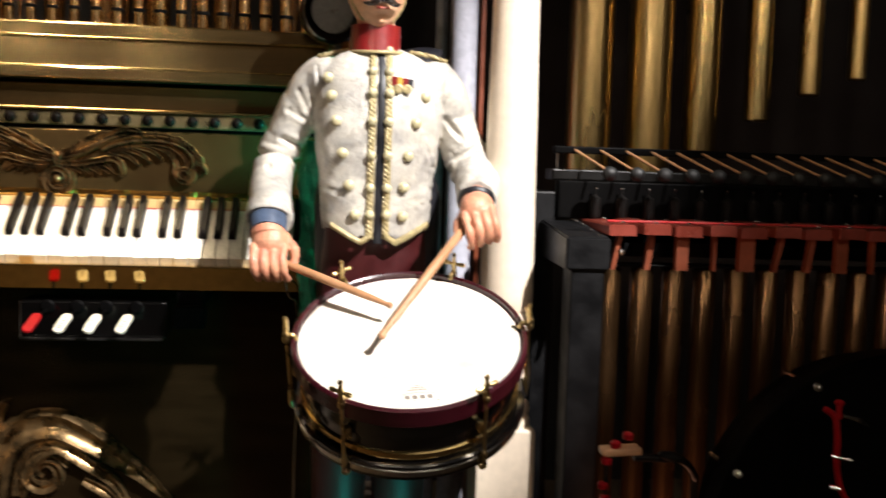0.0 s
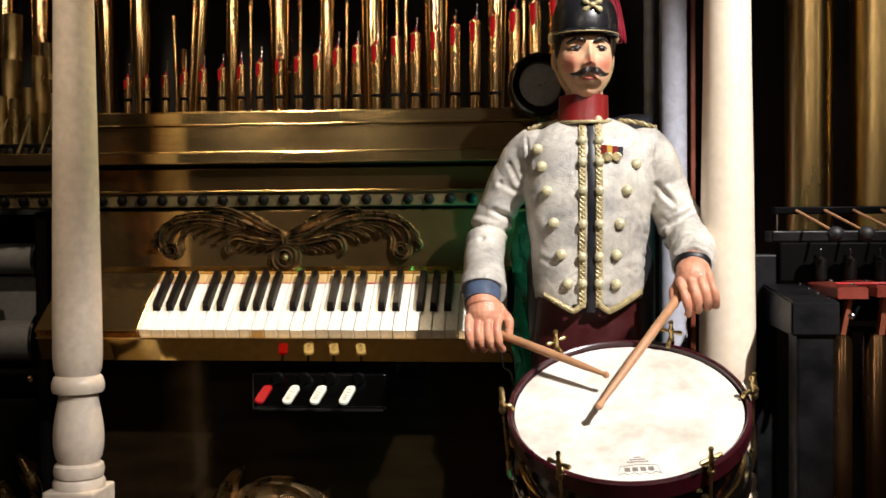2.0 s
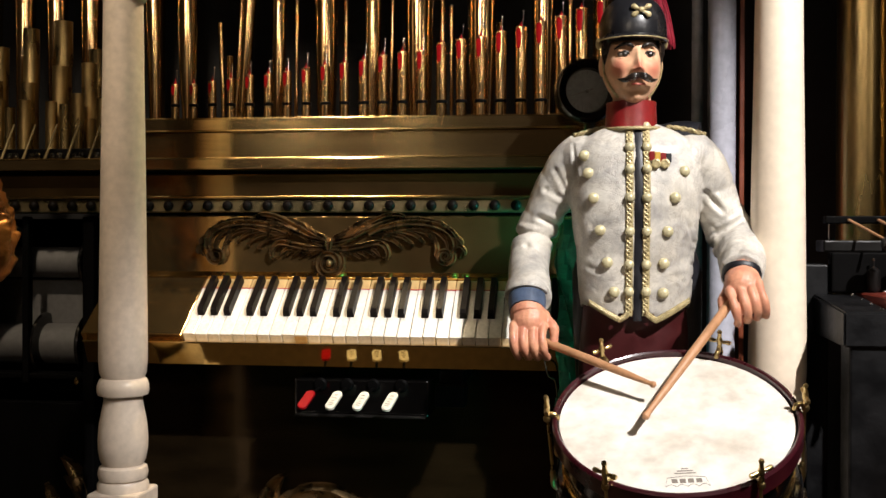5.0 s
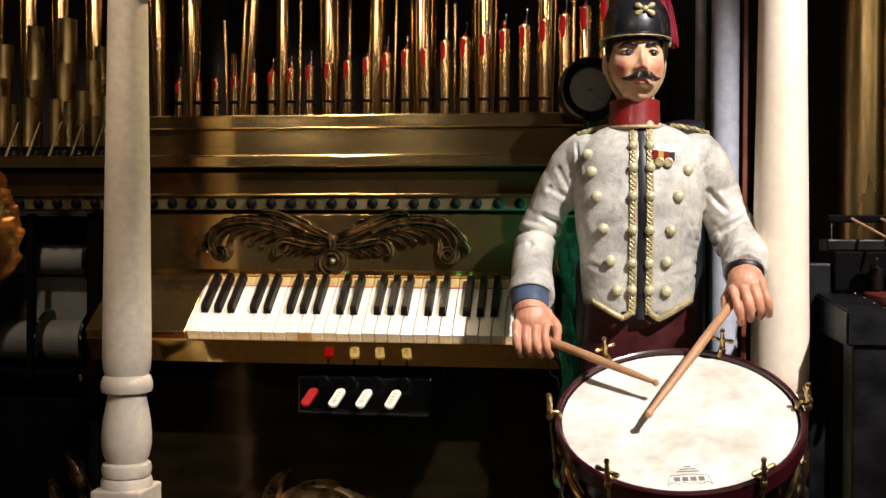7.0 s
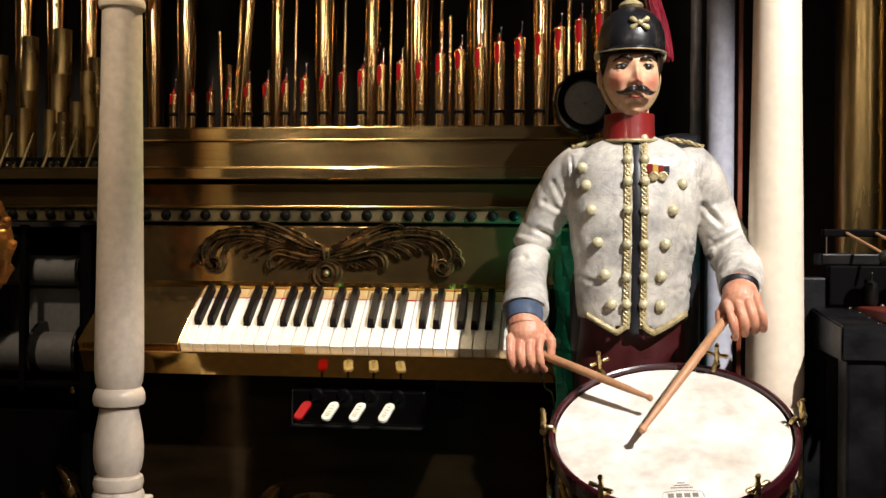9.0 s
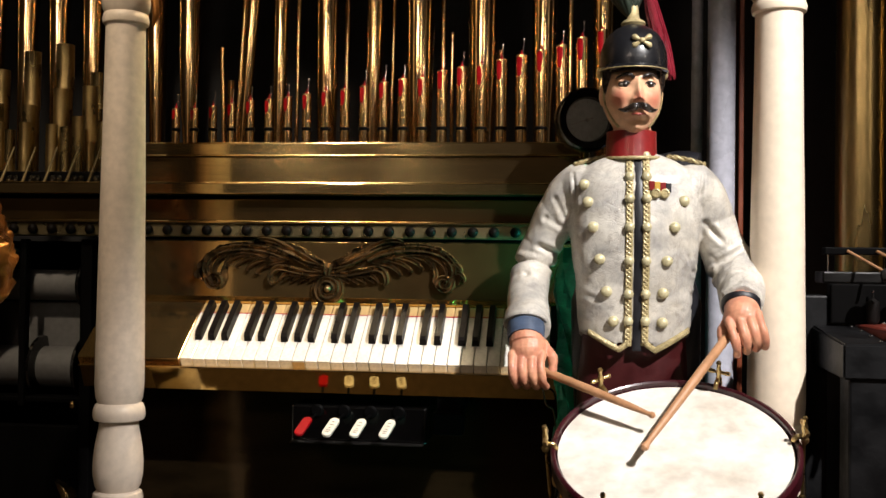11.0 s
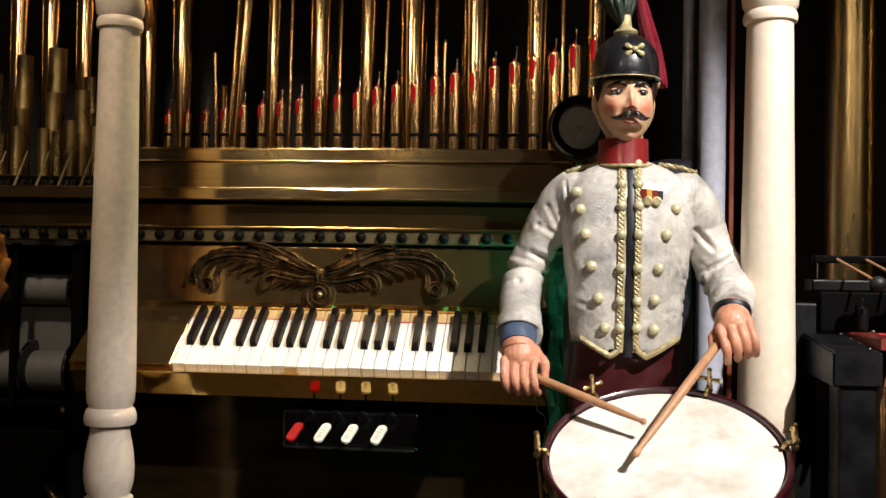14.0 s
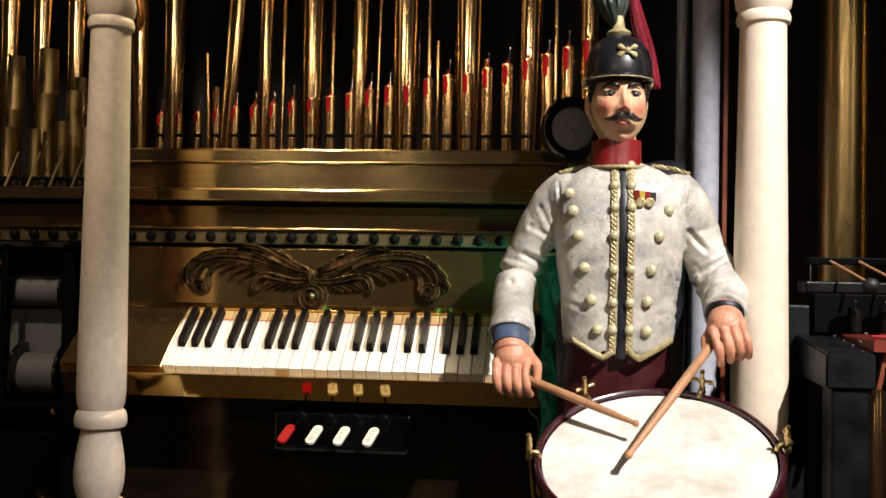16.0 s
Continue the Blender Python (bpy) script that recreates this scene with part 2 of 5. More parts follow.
rouged(FLESH, ((0.1226, 1.652, 1.226), (0.0700, 1.645, 1.226), (0.102, 1.62, 1.222)), 0.024, (0.62, 0.17, 0.11))
HAND = material("ruddy_hand_paint", (0.66, 0.32, 0.185), 0.45, 0.0, 0.8, 60, 160, 0.25, other=(0.50, 0.19, 0.12), spread=0.4, coat=0.06)
HAIR = material("painted_dark_hair", (0.020, 0.014, 0.011), 0.25, 0.0, 0.6, 60, 200, 0.4, coat=0.4)
HELMET = material("painted_helmet_leather", (0.011, 0.011, 0.013), 0.26, 0.0, 0.6, 16, 90, 0.2, coat=0.35)
COLLAR = material("red_collar_paint", (0.24, 0.013, 0.013), 0.32, 0.0, 0.6, 26, 110, 0.15, coat=0.2)
TROUSER = material("maroon_trouser_paint", (0.070, 0.006, 0.007), 0.5, 0.0, 0.4, 20, 90, 0.2)
CUFF = material("blue_cuff_paint", (0.075, 0.11, 0.185), 0.5, 0.0, 0.5, 50, 140, 0.3)
NAVY = material("dark_navy_paint", (0.010, 0.010, 0.014), 0.45, 0.0, 0.6, 30, 110, 0.2)
# eye white is greyed in colour for the shadow under brow and peak
EYEWHITE = material("shaded_eye_white", (0.26, 0.22, 0.18), 0.2, 0.0, 0.9, 30, 90, 0.0, coat=0.4)
LIP = material("painted_lip", (0.42, 0.09, 0.06), 0.3, 0.0, 0.8, 30, 90, 0.05)
PLUME = material("dark_green_plume", (0.030, 0.045, 0.030), 0.5, 0.0, 0.5, 60, 160, 0.5)
TASSEL = material("red_horsehair", (0.27, 0.018, 0.034), 0.3, 0.0, 0.5, 40, 120, 0.4, stretch=(3, 3, 0.5))
MEDAL_Y = material("yellow_ribbon", (0.60, 0.36, 0.05), 0.5, 0.0, 0.7, 40, 120, 0.1)


# ---- mesh helpers ----
def finish(bm, name, mat, angle=38):
    me = bpy.data.meshes.new(name)
    bmesh.ops.recalc_face_normals(bm, faces=bm.faces[:])
    limit = radians(angle)
    for e in bm.edges:
        e.smooth = all(f.smooth for f in e.link_faces) and e.calc_face_angle(0) < limit
    for f in bm.faces:
        f.smooth = True
    bm.to_mesh(me)
    bm.free()
    for m in (mat if isinstance(mat, (list, tuple)) else [mat]):
        me.materials.append(m)
    return me


def part(name, bm, mat, parent, label="", angle=38):
    """One mesh under a thing or under a part; coordinates are the place's own."""
    ob = new(name, finish(bm, name, mat, angle) if isinstance(bm, bmesh.types.BMesh) else bm)
    ob.parent = parent
    if parent is not None and parent.type == "EMPTY":
        ob.matrix_parent_inverse = parent.matrix_basis.inverted()
    if label:
        ob["label"] = label
    return ob


def thing(name, label, category, base=(0, 0, 0), group="", kind=""):
    ob = new(name)
    ob.empty_display_size = 0.05
    ob.matrix_basis = Matrix.Translation(base)
    return tagged(ob, label, category, group, kind)


def single(name, bm, mat, label, category, group="", kind="", angle=38):
    return tagged(new(name, finish(bm, name, mat, angle)), label, category, group, kind)


def fresh():
    return bmesh.new()


def box(bm, x0, x1, y0, y1, z0, z1, bevel=0.002, turn=None, idx=0):
    c = Vector(((x0 + x1) / 2, (y0 + y1) / 2, (z0 + z1) / 2))
    m = Matrix.Translation(c) @ (turn.to_4x4() if turn else Matrix()) @ Matrix.Diagonal((x1 - x0, y1 - y0, z1 - z0, 1))
    made = bmesh.ops.create_cube(bm, size=1, matrix=m)["verts"]
    edges = list({e for v in made for e in v.link_edges})
    if bevel:
        out = bmesh.ops.bevel(bm, geom=edges, offset=bevel, segments=2, profile=0.5, affect="EDGES")
        faces = out["faces"]
        made = {v for f in faces for v in f.verts}
    if idx:
        for v in made:
            for f in v.link_faces:
                f.material_index = idx
    return bm


def sew(bm, rings, closed=True, caps=True, idx=0):
    """Skin between rings of points."""
    rows = [[bm.verts.new(p) for p in r] for r in rings]
    n = len(rows[0])
    for a, b in zip(rows, rows[1:]):
        for i in range(n if closed else n - 1):
            j = (i + 1) % n
            f = bm.faces.new((a[i], a[j], b[j], b[i]))
            f.material_index, f.smooth = idx, True
    if caps and closed:
        bm.faces.new(rows[0][::-1]).material_index = idx
        bm.faces.new(rows[-1]).material_index = idx
    return bm


def lathe(bm, profile, at=(0, 0, 0), seg=24, turn=None, idx=0, caps=True):
    """profile: (radius, height) from below to above."""
    m = Matrix.Translation(at) @ (turn.to_4x4() if turn else Matrix())
    rings = [[m @ Vector((max(r, 0.0002) * math.cos(a), max(r, 0.0002) * math.sin(a), z))
              for a in (2 * math.pi * i / seg for i in range(seg))] for r, z in profile]
    return sew(bm, rings, True, caps, idx)


def tube(bm, pts, radii, seg=10, idx=0, flat=1.0, up=Vector((0, 1, 0)), caps=True):
    pts = [Vector(p) for p in pts]
    radii = radii if isinstance(radii, (list, tuple)) else [radii] * len(pts)
    rings = []
    for i, p in enumerate(pts):
        d = (pts[min(i + 1, len(pts) - 1)] - pts[max(i - 1, 0)]).normalized()
        s = d.cross(up)
        s = s.normalized() if s.length > 1e-4 else d.orthogonal().normalized()
        u = s.cross(d).normalized()
        rings.append([p + s * radii[i] * math.cos(a) + u * radii[i] * flat * math.sin(a)
                      for a in (2 * math.pi * k / seg for k in range(seg))])
    return sew(bm, rings, True, caps, idx)


def smooth_path(pts, n=6):
    """A rounder way through the points."""
    p = [Vector(q) for q in pts]
    out = []
    for i in range(len(p) - 1):
        a, b, c, d = p[max(i - 1, 0)], p[i], p[i + 1], p[min(i + 2, len(p) - 1)]
        for k in range(n):
            t = k / n
            out.append(0.5 * ((2 * b) + (c - a) * t + (2 * a - 5 * b + 4 * c - d) * t * t + (3 * b - a - 3 * c + d) * t ** 3))
    return out + [p[-1]]


def ball(bm, c, r, idx=0, u=14, v=9, turn=None):
    r = r if isinstance(r, (tuple, list)) else (r, r, r)
    m = Matrix.Translation(c) @ (turn.to_4x4() if turn else Matrix()) @ Matrix.Diagonal((*r, 1))
    before = len(bm.faces)
    made = bmesh.ops.create_uvsphere(bm, u_segments=u, v_segments=v, radius=1, matrix=m)["verts"]
    for f in {f for w in made for f in w.link_faces}:
        f.material_index, f.smooth = idx, True
    return made


def carved(bm, target, idx, voxel, rounds, relief=None):
    """Melts overlapping forms into one carved skin and adds it to the target."""
    bmesh.ops.recalc_face_normals(bm, faces=bm.faces[:])
    me = bpy.data.meshes.new("carving")
    bm.to_mesh(me)
    bm.free()
    ob = bpy.data.objects.new("carving", me)
    scene.collection.objects.link(ob)
    melt = ob.modifiers.new("melt", "REMESH")
    melt.mode, melt.voxel_size = "VOXEL", voxel
    soft = ob.modifiers.new("soften", "SMOOTH")
    soft.factor, soft.iterations = 0.5, rounds
    done = bpy.data.meshes.new_from_object(ob.evaluated_get(bpy.context.evaluated_depsgraph_get()))
    bpy.data.objects.remove(ob)
    bpy.data.meshes.remove(me)
    skin = bmesh.new()
    skin.from_mesh(done)
    bpy.data.meshes.remove(done)
    if relief:
        skin.normal_update()
        moves = [(v, v.normal * relief(v.co)) for v in skin.verts]
        for v, d in moves:
            v.co += d
    for f in skin.faces:
        f.material_index, f.smooth = idx, True
    out = bpy.data.meshes.new("carving")
    skin.to_mesh(out)
    skin.free()
    target.from_mesh(out)
    bpy.data.meshes.remove(out)


def rot(rx=0, ry=0, rz=0):
    return Euler([radians(a) for a in (rx, ry, rz)]).to_matrix()


# ---- structure ----
def slab(name, x0, x1, y0, y1, z0, z1, mat, label, category):
    bm = fresh()
    box(bm, x0, x1, y0, y1, z0, z1, 0)
    return single(name, bm, mat, label, category, kind="structure")


slab("floor", -3.2, 3.2, 0.95, 3.0, -0.12, 0.0, FLOORING, "dark boarded stage floor under the instruments", "floor")
slab("ground", -3.2, 3.2, -3.0, 0.95, -0.62, -0.50, FLOORING, "dark hall floor in front of the stage", "floor")
slab("wall_north", -3.3, 3.3, 3.0, 3.12, -0.62, 3.6, VELVET, "black back wall behind the pipes", "wall")
slab("wall_south", -3.3, 3.3, -3.12, -3.0, -0.62, 3.6, HALLWALL, "dark hall wall behind the viewer", "wall")
slab("wall_west", -3.32, -3.2, -3.0, 3.0, -0.62, 3.6, HALLWALL, "dark side wall of the hall", "wall")
slab("wall_east", 3.2, 3.32, -3.0, 3.0, -0.62, 3.6, HALLWALL, "dark side wall of the hall", "wall")
slab("ceiling", -3.2, 3.2, -3.0, 3.0, 3.6, 3.7, VELVET, "black ceiling over stage and hall", "ceiling")


# ---- turned columns ----
def column(x, y, label, girth, paint):
    """A turned post on a square block; girth scales its thickness."""
    c = thing("turned_column", label, "column", (x, y, 0), "columns of the stage front")
    bm = fresh()
    box(bm, x - 0.052 * girth, x + 0.052 * girth, y - 0.052 * girth, y + 0.052 * girth, 0.0, 0.513, 0.004)
    part("base_block", bm, paint, c)
    bm = fresh()
    lathe(bm, [(r * girth, z) for r, z in [(0.050, 0.512), (0.050, 0.524), (0.046, 0.530)]], (x, y, 0), 40)
    lathe(bm, [(r * girth, z) for r, z in [(0.040, 0.529), (0.0465, 0.533), (0.049, 0.543), (0.0465, 0.553), (0.040, 0.557)]], (x, y, 0), 40)
    part("lower_ring", bm, paint, c)
    bm = fresh()
    bulb = [(0.038, 0.556), (0.044, 0.566), (0.048, 0.585), (0.0485, 0.605), (0.046, 0.630), (0.0415, 0.652), (0.038, 0.668), (0.0375, 0.679)]
    lathe(bm, [(r * girth, z) for r, z in bulb], (x, y, 0), 40)
    part("turned_bulb", bm, paint, c)
    bm = fresh()
    lathe(bm, [(r * girth, z) for r, z in [(0.040, 0.678), (0.048, 0.680), (0.0505, 0.687), (0.0500, 0.697), (0.046, 0.707), (0.041, 0.710)]], (x, y, 0), 40)
    part("upper_ring", bm, paint, c)
    bm = fresh()
    shaft = [(0.041, 0.709), (0.0455, 0.720), (0.0475, 0.742), (0.0470, 0.80), (0.0455, 0.90), (0.0435, 1.05), (0.0405, 1.22), (0.0385, 1.372)]
    lathe(bm, [(r * girth, z) for r, z in shaft], (x, y, 0), 40)
    part("shaft", bm, paint, c)
    bm = fresh()
    lathe(bm, [(r * girth, z) for r, z in [(0.038, 1.371), (0.044, 1.374), (0.0455, 1.382), (0.043, 1.390), (0.040, 1.393)]], (x, y, 0), 40)
    part("neck_ring", bm, paint, c)
    bm = fresh()
    lathe(bm, [(r * girth, z) for r, z in [(0.040, 1.392), (0.0455, 1.400), (0.049, 1.425), (0.048, 1.47), (0.042, 1.53), (0.040, 1.56), (0.048, 1.57), (0.048, 1.59)]], (x, y, 0), 40)
    box(bm, x - 0.052 * girth, x + 0.052 * girth, y - 0.052 * girth, y + 0.052 * girth, 1.588, 2.30, 0.004)
    part("capital", bm, paint, c)
    return c


COLUMN_Y = 1.71
column(-0.787, COLUMN_Y, "cream-painted turned wooden column, scuffed, coloured duller for weaker light, before the piano", 0.885, CREAM_DIM)
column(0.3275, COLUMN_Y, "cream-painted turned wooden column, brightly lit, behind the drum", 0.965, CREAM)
bm = fresh()
box(bm, -1.6, 1.6, COLUMN_Y - 0.07, COLUMN_Y + 0.07, 2.30, 2.46, 0.006)
single("header_beam", bm, CREAM, "cream-painted beam carried by the turned columns", "beam", kind="structure")

# ---- piano ----
piano = thing("piano", "brass-clad upright player piano with carved bronze mounts and a sloping keyboard", "piano", (-0.44, 2.0, 0))


def strip(name, z0, z1, y, mat, x0=-0.90, x1=0.012, back=2.26, bevel=0.0025, label=""):
    b = fresh()
    box(b, x0, x1, y, back, z0, z1, bevel)
    return part(name, b, mat, piano, label)


strip("top_lip", 1.166, 1.191, 1.926, BRASS_CLAD, x0=-0.86, back=2.02)
strip("cornice", 1.1125, 1.1655, 1.936, BRASS_CLAD, x0=-0.86, back=2.02)
strip("cornice_molding", 1.0895, 1.112, 1.912, BRASS_CLAD, x0=-1.45, back=2.02)
# the gap here and the groove below hold their shade as black strips
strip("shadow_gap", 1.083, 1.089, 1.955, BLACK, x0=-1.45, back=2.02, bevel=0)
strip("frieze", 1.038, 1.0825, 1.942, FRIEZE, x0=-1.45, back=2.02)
strip("bead", 1.0335, 1.0378, 1.925, BRASS_CLAD, x0=-1.24, back=2.02, bevel=0.0015)
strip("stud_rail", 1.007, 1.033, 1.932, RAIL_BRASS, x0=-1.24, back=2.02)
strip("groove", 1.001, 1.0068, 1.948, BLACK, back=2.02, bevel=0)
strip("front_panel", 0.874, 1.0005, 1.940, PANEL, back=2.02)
strip("shelf_rear", 1.10, 1.12, 2.021, BLACK, x0=-1.45, x1=0.20, back=2.45)
strip("lower_board", 0.03, 0.735, 1.972, LOWER, back=2.02, label="brass-clad lower board, coloured near black for dark reflections")
strip("plinth", 0.0, 0.0295, 1.962, BLACK, back=2.03)
# thin polished tubes added along edges only to draw bright highlight lines
for z, y, x0 in ((1.1662, 1.9262, -0.86), (1.1122, 1.9125, -1.45), (1.0376, 1.9255, -1.24), (1.1908, 1.9265, -0.86)):
    b = fresh()
    tube(b, [(x0 + (0.012 - x0) * k / 20, y + 0.0002 * math.sin(k * 2.3), z + 0.0002 * math.sin(k * 1.7)) for k in range(21)], 0.0011, 8)
    part("trim_bead", b, BRASS, piano)
for x0, x1 in ((-0.93, -0.902), (0.014, 0.04)):
    b = fresh()
    box(b, x0, x1, 1.95, 2.3, 0.0, 1.0, 0.004)
    part("side_board", b, LACQUER, piano)

stud_mesh = None
for i in range(29):
    x = -1.197 + 0.0403 * i
    if x > 0:
        break
    if stud_mesh is None:
        b = fresh()
        lathe(b, [(0.0082, 0.0), (0.0098, 0.002), (0.0104, 0.005), (0.0086, 0.009), (0.0045, 0.0115), (0.0004, 0.0122)], (0, 0, 0), 16, rot(90))
        stud_mesh = finish(b, "stud", STUD_PAINT)
    o = part("stud", stud_mesh, None, piano)
    o.location = (x, 1.932, 1.020)

# sloping keyboard: lies along a slope from its front edge
KX, KY, KZ, SLOPE = -0.715, 1.800, 0.7805, 37.5
slope = Matrix.Translation((KX, KY, KZ)) @ pose(0, 0, 0, SLOPE)
KEY_W, KEY_COUNT = 0.02354, 29


def sloped(name, mesh_or_bm, mat, i, label="", parent=None):
    o = part(name, mesh_or_bm, mat, parent or piano, label)
    o.matrix_basis = slope @ Matrix.Translation((i * KEY_W, 0, 0))
    return o


def key_mesh(w, l, t, name, mat, lip=0.0):
    b = fresh()
    box(b, 0.0005, w - 0.0005, 0.0, l, -t, 0, 0.0012)
    return finish(b, name, mat)


white = key_mesh(KEY_W, 0.130, 0.020, "white_key", IVORY)
b = fresh()
r = [[(x, y, z) for x, z in ((-0.0068, 0), (0.0068, 0), (0.0055, h), (-0.0055, h))] for y, h in ((0.050, 0.0015), (0.052, 0.0115), (0.058, 0.0150), (0.150, 0.0150))]
sew(b, r)
black = finish(b, "black_key", EBONY, 25)
for i in range(KEY_COUNT):
    o = sloped("white_key", white, None, i)
    o.matrix_basis = o.matrix_basis @ pose(0, random.uniform(-0.0006, 0.0006), random.uniform(-0.0012, 0.0006))
    if i % 7 in (0, 1, 2, 4, 5):
        off = {0: 0.92, 1: 1.0, 2: 1.08, 4: 0.94, 5: 1.06}[i % 7]
        o = part("black_key", black, None, piano)
        o.matrix_basis = slope @ Matrix.Translation(((i + off) * KEY_W, 0, 0.0005))
b = fresh()
box(b, 0.0006, KEY_W - 0.0006, 0.1335, 0.160, -0.02, -0.0015, 0.001)
tail = finish(b, "key_tail", KEYWOOD)
for i in range(KEY_COUNT):
    sloped("key_tail", tail, None, i)
b = fresh()
box(b, 0, KEY_COUNT * KEY_W, 0.1305, 0.133, -0.02, -0.0008, 0.0006)
sloped("felt_strip", b, RED_FELT, 0, "thin red felt strip")
b = fresh()
box(b, -0.20, KEY_COUNT * KEY_W + 0.045, 0.161, 0.176, -0.03, 0.004, 0.0005)
sloped("key_rail", b, BRASS, 0)
b = fresh()
box(b, -0.0, KEY_COUNT * KEY_W, 0.004, 0.16, -0.045, -0.021, 0.001)
sloped("key_bed", b, BLACK, 0)
b = fresh()
box(b, -0.195, -0.0008, -0.004, 0.160, -0.045, 0.0012, 0.0006)
sloped("cheek", b, PANEL, 0)
b = fresh()
box(b, KEY_COUNT * KEY_W + 0.0015, KEY_COUNT * KEY_W + 0.042, -0.004, 0.160, -0.045, 0.006, 0.003)
sloped("cheek", b, BRASS_CLAD, 0)
# mirror-bright slip under the keys, leaning down towards the stop tabs
b = fresh()
s0, s1 = Vector((0, 1.797, 0.7625)), Vector((0, 1.8148, 0.7225))
sew(b, [[(x, s0.y, s0.z), (x, s1.y, s1.z), (x, s1.y + 0.02, s1.z), (x, s0.y + 0.02, s0.z)] for x in (-0.905, -0.012)])
part("key_slip", b, BRASS_MIRROR, piano, "mirror-bright brass key slip")
b = fresh()
box(b, -0.905, -0.012, 1.790, 1.815, 0.763, 0.7665, 0.001)
part("slip_bead", b, BRASS, piano)
b = fresh()
box(b, -0.900, -0.012, 1.834, 1.972, 0.7225, 0.75, 0.002)
part("key_bed_board", b, BLACK, piano)
# a key front that has lost its covering
b = fresh()
box(b, 0.0006, 0.0229, -0.0012, -0.0002, -0.0195, -0.002, 0)
sloped("bare_key_front", b, KEYWOOD, 9, "bare brown key front without its covering")

# stop tabs on a black box before the slip
b = fresh()
box(b, -0.507, -0.258, 1.818, 1.90, 0.634, 0.700, 0.004)
part("tab_box", b, LACQUER, piano)
b = fresh()
box(b, -0.502, -0.263, 1.798, 1.8178, 0.6335, 0.6365, 0.001)
part("tab_ledge", b, IRON, piano)
for i, x in enumerate((-0.4670, -0.4175, -0.3690, -0.3175)):
    U = Vector((-0.015, -0.060, -0.036)).normalized()
    V = Vector((1, 0, 0))
    V = (V - U * V.dot(U)).normalized()
    N = V.cross(U)
    m = Matrix.Translation((x, 1.752, 0.671)) @ Matrix((V, U, N)).transposed().to_4x4()
    outline = []
    for k in range(20):
        a = 2 * math.pi * k / 20
        outline.append((0.0090 * math.cos(a), 0.0090 * math.sin(a) + (0.0155 if math.sin(a) > 0 else -0.0155)))
    bb = fresh()
    sew(bb, [[m @ Vector((p[0] * q, p[1] * q, h)) for p in outline] for h, q in ((-0.003, 0.9), (-0.002, 1.0), (0.002, 1.0), (0.0032, 0.90))])
    tab = part("stop_tab", bb, RED_PAINT if i == 0 else WHITE_TAB, piano, "red stop tab" if i == 0 else "white engraved stop tab")
    bb = fresh()
    lathe(bb, [(0.012, 0), (0.0125, 0.004), (0.009, 0.007)], (x + 0.009, 1.819, 0.690), 16, rot(90))
    tube(bb, [(x + 0.004, 1.770, 0.680), (x + 0.009, 1.815, 0.684)], 0.0024, 8)
    part("tab_pivot", bb, BLACK, piano)
    if i:
        bb = fresh()
        for k, w in ((0.015, 0.007), (0.010, 0.008), (0.004, 0.005), (-0.004, 0.008), (-0.012, 0.006)):
            sew(bb, [[m @ Vector((a, k + c, h)) for a, c in ((-w / 2, -0.0006), (w / 2, -0.0006), (w / 2, 0.0006), (-w / 2, 0.0006))] for h in (-0.0036, -0.0030)])
        part("lettering", bb, INK, tab)


# carved mounts: ridged leaves swept along curved paths on the panel
def leaf(bm, path, width, height, y, n=7, twist=0.0):
    p = smooth_path([(q[0], 0, q[1]) for q in path], n)
    rings, last = [], len(p) - 1
    for i, c in enumerate(p):
        t = i / last
        d = (p[min(i + 1, last)] - p[max(i - 1, 0)]).normalized()
        side = Vector((-d.z, 0, d.x))
        w = 1.22 * width * (0.25 + 0.75 * math.sin(math.pi * min(1, 0.12 + t * 0.98)) ** 0.7) * (1 - 0.35 * t)
        h = height * (0.45 + 0.55 * math.sin(math.pi * (0.15 + 0.8 * t)))
        prof = ((-1, 0), (-0.92, 0.60), (-0.66, 0.95), (-0.36, 0.62), (0.0, 0.42), (0.36, 0.52), (0.66, 0.85), (0.92, 0.55), (1, 0))
        rings.append([c + side * w * a + Vector((0, y - h * b, 0)) for a, b in prof])
    sew(bm, rings, True, True)


def scroll(bm, cx, cz, r0, turns, y, width, height, start=0.0, sign=1, squash=1.0):
    path = []
    for k in range(int(turns * 10) + 1):
        a = start + sign * 2 * math.pi * k / 10
        r = r0 * (1 - 0.80 * k / (turns * 10))
        path.append((cx + r * math.cos(a), cz + squash * r * math.sin(a)))
    leaf(bm, path, width, height, y, 3)


